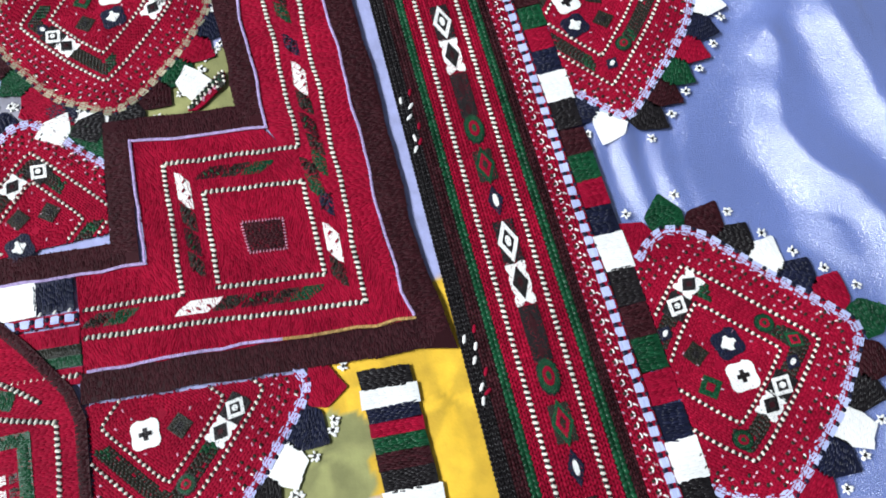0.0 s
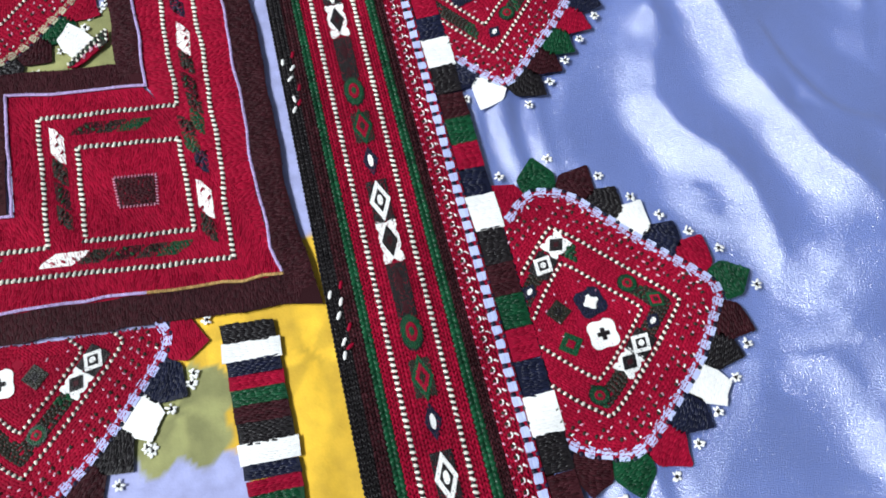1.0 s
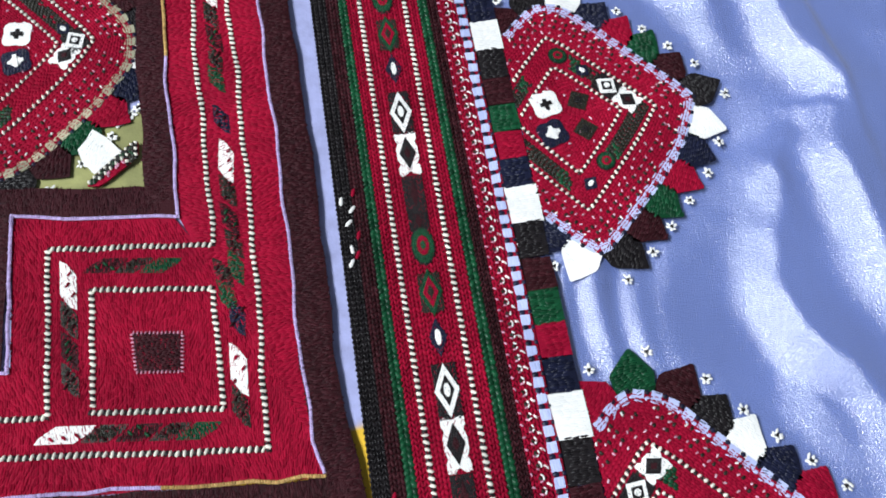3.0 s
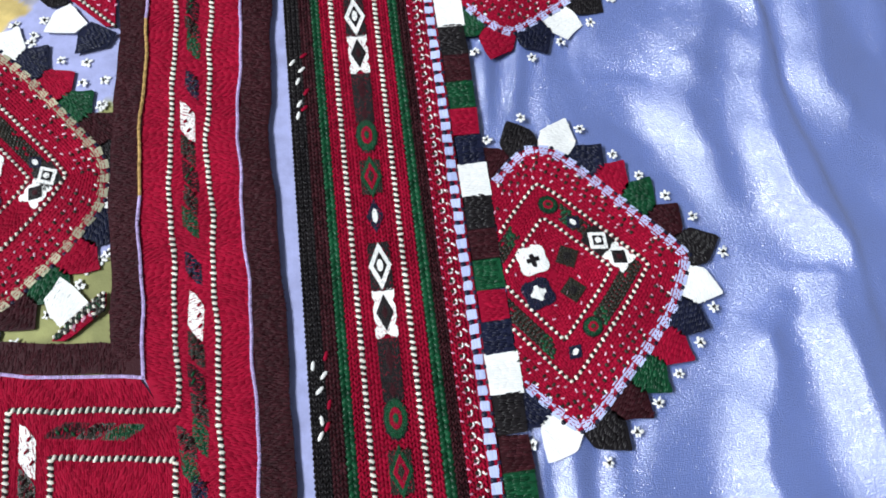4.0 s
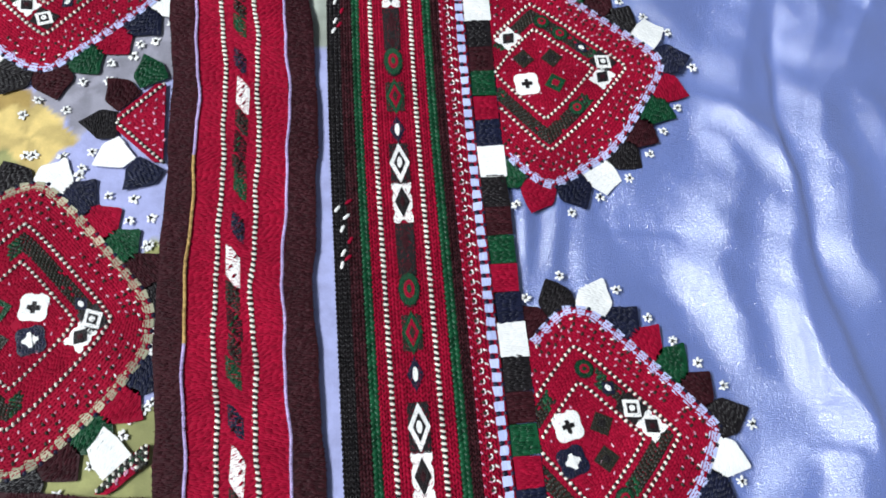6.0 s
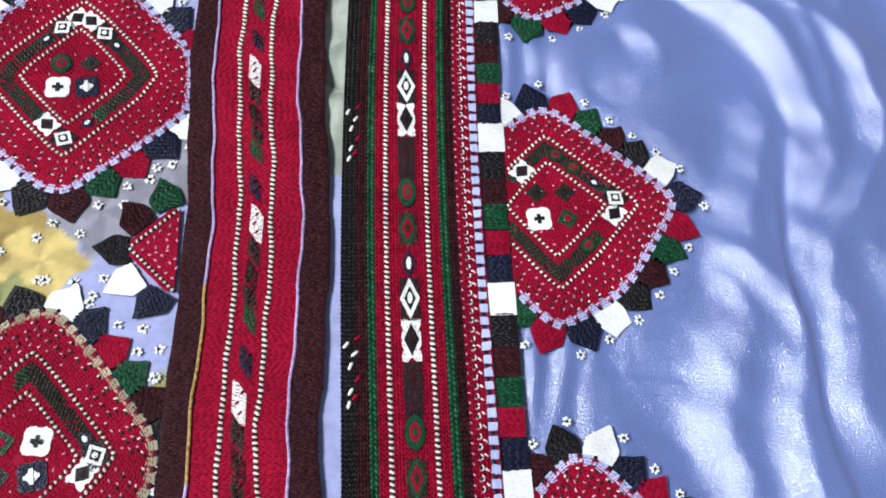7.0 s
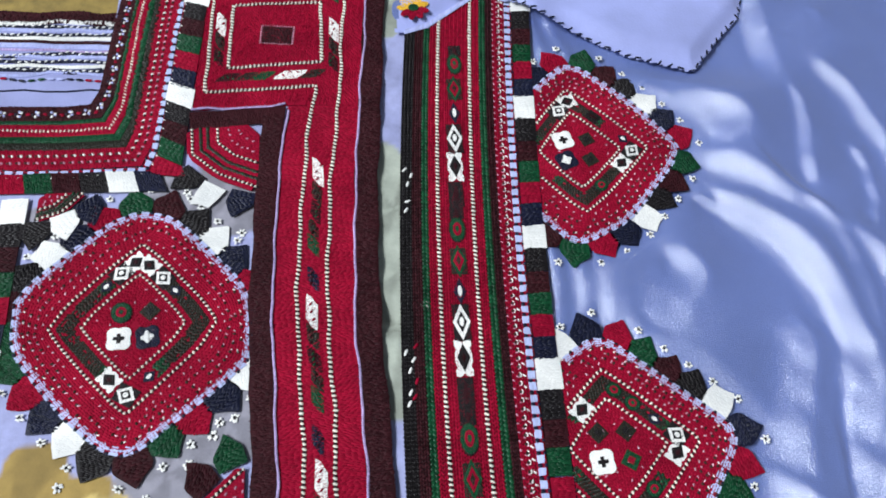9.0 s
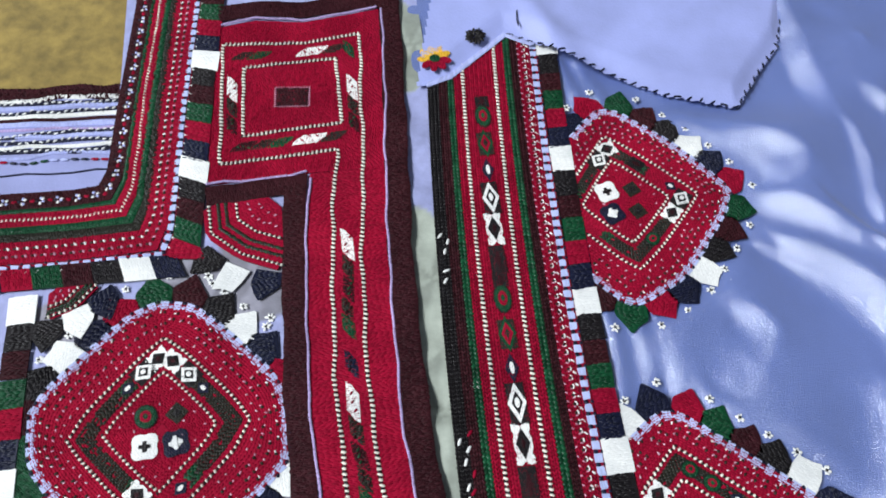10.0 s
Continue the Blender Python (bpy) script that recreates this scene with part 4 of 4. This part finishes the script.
for k in range(3):
    a = RNG.normal(0, 0.25, n) + (k - 1) * 1.1 - 0.5
    fl.stitches(x + 0.075 * np.cos(a), y + 0.075 * np.sin(a), a + math.pi / 2, 0.1 * RNG.uniform(0.8, 1.2, n), 0.045, 0.05, 0.1, WHITE if k else PINK)
fl.stitches(x, y, t + RNG.normal(0, 0.5, n), 0.11, 0.085, 0.05, 0.095, MOSS)
x, y, t, _ = along(cuff(1.5), 0.27)
fl.stitches(x, y + 0.1, t + 0.8 + RNG.normal(0, 0.4, len(x)), 0.1, 0.05, 0.04, 0.095, PINK)
fl.make("fleck_stitches", sleeve, kind="stuff")
# pale ticks grouped on the folded edge
for base in (-10.2, -2.9, 5.5, 13.0, 5.0 + 14.8):
    for k, (dx, dy, mat) in enumerate(((0, 0, WHITE), (0.12, 0.35, WHITE), (-0.12, 0.6, WHITE), (0.2, -0.35, RED), (0.0, -0.7, WHITE), (-0.05, -1.05, WHITE), (0.2, 0.8, RED), (0.12, -0.85, RED))):
        y = base + dy
        if abs(base - 19.8) < 0.1 and mat is RED:
            continue
        tick = Sew()
        tick.stitches(-1.72 + dx + float(axis(y)), y, 1.0 + RNG.normal(0, 0.25), 0.26, 0.09, 0.06, 0.1, mat)
        tick.make("tick_stitch", sleeve)


# running figures down the middle of the cuff
for base in (-14.7, -7.3, 0.0, 7.4, 14.52, 21.66, 28.85):
    for kind, dy, w, h in (("open", 0.0, 0.64, 1.25), ("solid", -1.2, 0.64, 1.2), ("leaf", -2.35, 0.58, 1.0), ("leaf", -3.1, 0.55, 0.5), ("ring", -3.75, 0.6, 0.95), ("knot", -4.95, 0.6, 1.05), ("eye", -6.05, 0.55, 1.0)):
        y = base + dy
        if y > 26.0:
            continue
        fig = Sew()
        motif(fig, kind, 0, 0, 0.0, 1.0, 0.115)
        for k, v in enumerate(fig.v):
            v[:, 0] = v[:, 0] * w - 0.02 + float(axis(y))
            v[:, 1] = v[:, 1] * h + y
        fig.make("figure", sleeve)

# blocks along the cuff's outer edge
tops = (-18.6, -13.36, -7.8, -2.55, 2.52, 7.78, 13.09, 17.92, 23.45, 28.7)
for lo, hi in zip(tops[:-1], tops[1:]):
    h = hi - lo
    ys = np.linspace(hi, lo, 8)
    blocks(np.stack([2.27 + axis(ys), ys], 1), np.stack([2.99 + axis(ys), ys], 1), [h * q for q in (0.175, 0.185, 0.16, 0.16, 0.155, 0.165)], (WHITE, BLACK, WINE, GREEN, RED, NAVY), sleeve)

# medallions on the satin
side = lambda x, y: x > 3.02 + axis(y)
R_FIG = ((0.02, "open"), (0.07, "solid"), (0.30, "ring"), (0.37, "eye"), (0.44, "open"), (0.49, "solid"))
medallion(sleeve, [(2.2, -9.3), (3.96, -7.86), (4.95, -8.16), (6.51, -10.0), (8.07, -11.65), (7.98, -12.08), (6.87, -13.57), (4.64, -15.47), (3.2, -15.0), (0.6, -12.2)],
          (4.2, -11.85), 2, 15, ((3.0, -8.5), (3.1, -14.9)), ((0.03, "open"), (0.09, "solid"), (0.27, "ring"), (0.34, "knot"), (0.40, "eye"), (0.46, "open"), (0.51, "solid"), (0.62, "ring"), (0.96, "eye")), ("star", "dark", "green", "clover"), side, 0.85)
medallion(sleeve, [(2.6, 1.6), (4.1, 2.95), (4.95, 2.75), (7.6, -0.3), (7.8, -0.6), (7.14, -1.92), (6.19, -2.96), (4.5, -4.53), (4.1, -4.6), (0.9, -0.9)],
          (4.22, -0.72), 4, 16, ((3.0, 2.0), (3.0, -3.4)), ((0.10, "ring"), (0.17, "eye"), (0.24, "open"), (0.30, "solid"), (0.50, "ring"), (0.57, "eye")), ("dark", "clover", "star", "dark"), side)
medallion(sleeve, [(2.2, 12.4), (4.5, 13.98), (6.4, 12.3), (8.26, 10.66), (8.24, 9.99), (6.35, 7.39), (4.38, 6.34), (3.75, 6.61), (1.0, 10.0)],
          (4.4, 10.25), 0, 16, ((3.1, 13.0), (3.0, 7.4)), ((0.99, "solid"), (0.12, "ring"), (0.18, "ring"), (0.25, "eye"), (0.32, "open"), (0.38, "solid"), (0.5, "ring")), ("dark", "dark", "clover", "green"), side)
medallion(sleeve, [(3.2, 23.4), (4.9, 24.95), (5.58, 24.92), (7.3, 23.29), (8.88, 21.1), (8.41, 20.18), (6.35, 17.9), (4.58, 17.12), (4.04, 17.29), (1.4, 20.6)],
          (4.95, 21.0), 1, 16, ((3.8, 24.0), (3.3, 18.2)), ((0.03, "open"), (0.08, "solid"), (0.18, "leaf"), (0.30, "eye"), (0.36, "open"), (0.42, "solid"), (0.53, "ring")), ("dark", "clover", "star", "dark"), side)

# ---- satin cloth ----
# Strips of cloth that lean up and away from the cuff: how much, the strip's width, and its path.
FOLDS_LOW = (
    (1.0, 0.62, ((10.2, -1.8), (10.2, -3.7), (10.4, -5.0), (10.6, -6.2), (11.0, -7.8), (11.4, -9.1), (11.9, -10.2), (12.6, -10.8))),
    (0.8, 0.90, ((11.8, -10.4), (11.3, -11.0), (10.5, -11.9), (10.0, -12.9))),
    (0.9, 0.55, ((12.6, -12.1), (10.8, -12.9), (10.3, -13.6), (8.8, -13.5))),
    (1.0, 0.70, ((8.4, -2.7), (8.8, -3.7), (7.9, -5.3), (7.9, -7.0), (8.3, -8.0), (9.2, -8.7), (9.4, -10.0), (9.4, -11.2), (9.3, -12.0))),
    (0.6, 1.20, ((7.9, -8.4), (8.3, -9.4), (8.7, -10.7))),
    (0.7, 0.70, ((8.8, -14.8), (9.7, -14.5), (10.1, -15.3))),
    (0.8, 0.65, ((11.4, -14.2), (10.6, -15.4), (10.1, -15.8), (10.1, -17.0))),
)
FOLDS_SIDE = (
    (0.8, 0.70, ((14.9, -3.9), (14.1, -5.6), (13.9, -6.4), (12.5, -7.0), (12.0, -7.2))),
    (0.6, 0.60, ((16.0, -4.4), (15.1, -5.7), (14.1, -6.6))),
    (0.75, 0.80, ((6.9, -2.9), (8.2, -2.5), (8.7, -3.1), (8.2, -4.2))),
    (0.45, 0.90, ((13.3, 1.6), (12.9, 0.4), (13.0, -0.6))),
    (0.6, 0.80, ((17.5, -9.0), (16.6, -2.0), (17.2, 6.0), (16.8, 14.0), (18.0, 21.0))),
    (0.5, 0.70, ((13.6, -9.0), (14.0, -12.0), (13.2, -15.0))),
)
FOLDS_MIDDLE = (
    (1.0, 0.70, ((8.9, 9.2), (9.6, 8.2), (10.2, 7.5), (10.9, 6.9))),
    (1.0, 0.62, ((10.9, 6.8), (10.45, 5.1), (10.2, 3.5), (10.1, 1.8), (10.4, 0.6), (10.9, -0.5), (11.3, -1.3))),
    (0.9, 0.60, ((10.7, -1.4), (10.3, -2.4), (10.3, -3.4))),
    (0.9, 1.20, ((9.1, 7.9), (9.2, 6.4), (8.3, 5.2), (8.5, 4.6), (7.9, 3.9), (8.2, 3.3), (7.8, 2.6))),
    (0.75, 0.95, ((8.7, 2.4), (8.4, 1.8), (8.4, 1.1))),
    (0.8, 0.90, ((5.8, 5.4), (7.0, 5.6), (8.2, 6.0))),
    (0.85, 0.36, ((12.1, 9.1), (11.8, 7.4), (11.9, 6.3))),
    (0.7, 0.70, ((12.5, 6.6), (11.8, 4.5), (11.7, 3.3), (12.6, 2.7))),
    (0.5, 0.70, ((13.8, 8.4), (14.2, 6.4), (14.0, 4.6))),
)
FOLDS_UPPER = (
    (1.0, 0.85, ((9.9, 18.9), (11.0, 17.7), (12.0, 16.5), (12.8, 15.0), (13.0, 13.6), (12.8, 12.0), (12.4, 10.5), (11.9, 8.6), (11.7, 7.8))),
    (1.0, 0.52, ((14.2, 16.8), (14.9, 15.2), (15.0, 13.6), (14.6, 12.0), (13.6, 10.4), (12.7, 9.1), (12.3, 7.8), (12.0, 6.0), (11.5, 3.8))),
    (0.7, 0.40, ((11.9, 18.6), (13.2, 17.6), (13.8, 16.3), (13.9, 14.7), (13.8, 13.4))),
    (0.8, 0.80, ((11.3, 13.7), (11.0, 12.2), (10.5, 10.5), (9.7, 9.2))),
    (0.75, 0.70, ((7.6, 16.6), (8.4, 15.9), (7.4, 14.8), (6.6, 14.0))),
    (0.9, 0.65, ((8.7, 20.0), (9.6, 20.6), (10.4, 20.2), (11.3, 19.3), (12.2, 18.2))),
    (0.8, 0.80, ((4.2, 26.6), (5.7, 25.5), (7.4, 24.3), (9.6, 23.4), (11.0, 22.3), (11.3, 21.6), (10.1, 21.0))),
)
FOLDS_RIM = (
    (1.25, 0.26, ((9.0, 18.9), (10.4, 18.0), (11.5, 16.8), (12.3, 15.2), (12.5, 13.4), (12.2, 11.4), (11.8, 9.6), (11.5, 8.0))),
    (1.25, 0.24, ((12.6, 18.3), (13.6, 17.2), (14.4, 16.2), (15.1, 14.6), (15.1, 13.0), (14.5, 11.4), (13.4, 9.9), (12.6, 8.6))),
    (1.2, 0.26, ((10.9, 6.7), (10.5, 5.1), (10.3, 3.4), (10.25, 1.9), (10.6, 0.6), (11.1, -0.5), (11.4, -1.2))),
    (1.2, 0.26, ((10.4, -2.4), (10.5, -4.4), (10.8, -6.2), (11.2, -7.8), (11.7, -9.2), (12.4, -10.4))),
    (1.1, 0.28, ((8.7, -2.7), (9.0, -3.6), (8.2, -5.2), (8.2, -6.8), (8.6, -7.8), (9.4, -8.5))),
)
FOLDS_END = (
    (1.0, 0.26, ((13.6, 23.3), (13.45, 21.7), (13.3, 19.8), (13.1, 19.0))),
    (0.9, 0.26, ((15.1, 20.4), (15.1, 18.6), (14.9, 17.2))),
    (1.0, 0.3, ((12.6, 25.7), (14.0, 26.2), (15.6, 26.9))),
    (0.9, 0.45, ((13.0, 27.4), (15.0, 28.6), (18.0, 29.0))),
    (0.7, 0.80, ((3.4, 29.6), (4.7, 28.6), (7.1, 28.4), (9.0, 29.6))),
    (0.8, 0.40, ((15.0, 24.4), (16.0, 22.4), (16.4, 19.0))),
)
# Narrow creases that dip the other way.
CREASES = (
    ((11.1, 7.2), (11.2, 4.5), (11.2, 2.7), (11.7, 1.0), (11.7, -1.6), (11.5, -4.0)), ((11.8, -4.6), (12.3, -6.8), (12.9, -8.0), (14.4, -8.6)),
    ((11.6, 11.0), (11.2, 8.2), (11.3, 5.4), (11.2, 3.2)), ((6.0, 5.0), (7.2, 4.9), (7.9, 4.7)), ((9.9, -1.3), (10.8, -1.4)), ((8.4, -8.9), (9.0, -9.1)),
    ((11.6, 20.6), (12.1, 19.5), (13.3, 17.8), (14.3, 16.2)), ((11.9, 11.6), (11.4, 9.0), (11.0, 6.4)), ((9.2, -13.9), (10.6, -14.1), (12.0, -13.2)),
)


def near(path, x, y):
    """Distance to a path, how far along it (0 to 1), and the offset to its right."""
    p = np.asarray(path, float)
    best, at, side_x = np.full(x.shape, 1e9), np.zeros(x.shape), np.zeros(x.shape)
    for k, (a, b) in enumerate(zip(p[:-1], p[1:])):
        d = b - a
        t = np.clip(((x - a[0]) * d[0] + (y - a[1]) * d[1]) / (d @ d), 0, 1)
        r = np.hypot(x - a[0] - t * d[0], y - a[1] - t * d[1])
        q = r < best
        best = np.where(q, r, best)
        at = np.where(q, (k + t) / (len(p) - 1), at)
        side_x = np.where(q, x - a[0] - t * d[0], side_x)
    return best, at, side_x


LEAN = 0.9


def satin_height(x, y):
    """The smoothest cloth whose strips lean as the folds and creases say, held down where it is sewn."""
    step = x[0, 1] - x[0, 0]
    sway = 0.22 * lumps(x, y, 1.1, 0.9) + 0.10 * lumps(x, y, 0.45, 2.2)
    lean = np.zeros_like(x)
    for much, wide, path in FOLDS_LOW + FOLDS_SIDE + FOLDS_MIDDLE + FOLDS_UPPER + FOLDS_RIM + FOLDS_END:
        d, at, sx = near(smooth_path(path), x + sway, y - sway)
        taper = 0.35 + 0.65 * step_up(at, 0.0, 0.12) * step_up(1 - at, 0.0, 0.12)
        crisp = np.exp(-(d / (0.6 * wide * taper)) ** 4)
        soft = np.exp(-(d / (0.92 * wide * taper)) ** 2)
        right = step_up(sx / np.hypot(d, 0.2), -0.5, 0.5)
        lean = np.maximum(lean, much * (crisp * right + soft * (1 - right)) + 0.16 * much * np.exp(-(d / (2.6 * wide)) ** 2))
    for path in CREASES:
        d, at, sx = near(smooth_path(path), x + 0.5 * sway, y)
        lean = lean - 0.75 * np.sin(np.clip(at, 0.03, 0.97) * math.pi) ** 0.5 * np.exp(-(d / 0.13) ** 2)
    lean = lean * (1 + 0.3 * lumps(x, y, 0.5, 6.0) + 0.2 * lumps(x, y, 0.22, 1.0)) + 0.09 * lumps(x + 3 * sway, y, 0.7, 3.3)
    ky, kx = np.meshgrid(2 * math.pi * np.fft.fftfreq(x.shape[0], step), 2 * math.pi * np.fft.fftfreq(x.shape[1], step), indexing="ij")
    pull = 1j * kx * np.fft.fft2(LEAN * 0.95 * lean) + 1j * ky * np.fft.fft2(LEAN * 0.4 * lean)
    z = np.real(np.fft.ifft2(pull / -(kx ** 2 + ky ** 2 + 0.35 ** 2)))
    z = z + 0.05 * lumps(x, y, 1.7, 0.4) + 0.02 * lumps(x + sway, y - sway, 0.8, 1.9) + 0.008 * lumps(x - sway, y, 0.36, 4.0)
    free = 6.3 + 2.4 * np.cos((y - 10.2) * 2 * math.pi / 11.2) + 1.6 * np.exp(-((y - 18.1) / 1.4) ** 2)
    lift = step_up(x - free, 0.0, 1.8) * (1 - step_up(y, 22.8, 25.0) * step_up(-x, -13.7, -12.6))
    gather = step_up(x, 3.0, 3.4) * step_up(-x, -7.4, -4.2) * step_up(np.cos((y + 6.5) * 2 * math.pi / 11.2), -0.2, 0.9)
    pucker = 0.08 * np.sin(x * 6.5 + 2.2 * np.sin(y * 0.7) + 1.6 * lumps(x, y, 1.3, 5.0)) * (0.6 + 0.6 * lumps(x, y, 0.9, 8.0)) * gather
    pucker = pucker + 0.13 * lumps(x, y, 0.75, 2.7) * step_up(x, 3.0, 4.0)
    return -0.14 + (np.maximum(z, -0.75) + 0.5) * lift + pucker * (1 - lift)


def smooth_path(path):
    p = np.asarray(path, float)
    for _ in range(2):
        m = np.empty((2 * len(p) - 2, 2))
        m[0::2], m[1::2] = 0.75 * p[:-1] + 0.25 * p[1:], 0.25 * p[:-1] + 0.75 * p[1:]
        p = np.vstack([p[:1], m, p[-1:]])
    return p


sheet("satin_cloth", sleeve, -1.6, 30, -26, 42, 0.1, satin_height, SATIN, None, lambda x, y: (x > 2.5 + axis(y)) | (y > 27.5))

# turned-back flap at the sleeve's end, pale underside up, with a whipped dark edge
FLAP_EDGE = ((-1.0, 26.75), (-0.1, 27.05), (1.0, 27.9), (2.25, 28.85), (3.2, 28.2), (5.1, 26.9), (7.6, 25.3), (10.1, 24.35), (11.2, 25.6), (12.6, 27.1), (13.2, 28.4), (13.9, 30.0))


def flap_low(x):
    return np.interp(x, [p[0] for p in FLAP_EDGE], [p[1] for p in FLAP_EDGE])


def flap_height(x, y):
    up = y - flap_low(x)
    return 0.12 + 0.25 * step_up(up, 0.0, 1.2) + 0.1 * lumps(x, y, 2.2, 2.0) + 0.35 * np.exp(-(((x - 4.2) + (y - 27.5) * 0.5) / 0.8) ** 2) * step_up(x, 2.5, 4.0)


flap = sheet("sleeve_flap", sleeve, -1.4, 13.8, 24.0, 40, 0.1, flap_height, SATIN_BACK, None, lambda x, y: (y > flap_low(x)) & (x > -0.75 + 0.25 * (y - 29.3)))
tagged(flap, "pale satin underside of the turned-back sleeve end")
whip = Sew()
x, y, t, _ = along(FLAP_EDGE[3:], 0.42)
whip.stitches(x, y + 0.05, t + 0.5 + RNG.normal(0, 0.3, len(x)), 0.32, 0.07, 0.06, flap_height(x, y) + 0.03, NAVY)
x, y, t, _ = along(FLAP_EDGE[:5], 0.09)
whip.stitches(x, y, t + 0.8, 0.3, 0.16, 0.09, flap_height(x, y) - 0.02, LILAC)
whip.make("whipped_edge", sleeve, "dark whipped hem stitches")
tuft = Sew()
for k in range(26):
    a = k * 2.4
    r = 0.1 + 0.04 * math.sqrt(k)
    tuft.stitches(1.05 + r * math.cos(a), 28.6 + r * math.sin(a), a, 0.3, 0.09, 0.1, 0.45, BLACK)
tuft.stitches([2.75, 2.8], [29.1, 29.5], [1.6, 1.4], 0.5, 0.06, 0.05, 0.5, BLACK)
tuft.make("thread_tuft", sleeve, "black thread knot")

# bright flower sewn beside the cuff's end
flower = group_empty("flower_patch", "small yellow and red embroidered flower on the printed cotton", "embroidered flower")
fw = Sew()
for k in range(9):
    a = math.radians(20 + 40 * k)
    fw.fill(turned(disc(0.55, 0.3), -0.62 + 0.38 * math.cos(a), 27.75 + 0.38 * math.sin(a), a), GOLD if math.sin(a) > -0.3 else RED, 0.42, a, 0.14, 0.05, 0.04)
fw.make("petals", flower)
fe = Sew()
fe.fill(turned(disc(0.4, 0.36), -0.62, 27.7, 0), GREEN, 0.47, 0.3, 0.12, 0.05, 0.04)
fe.make("eye", flower, "dark green flower centre")
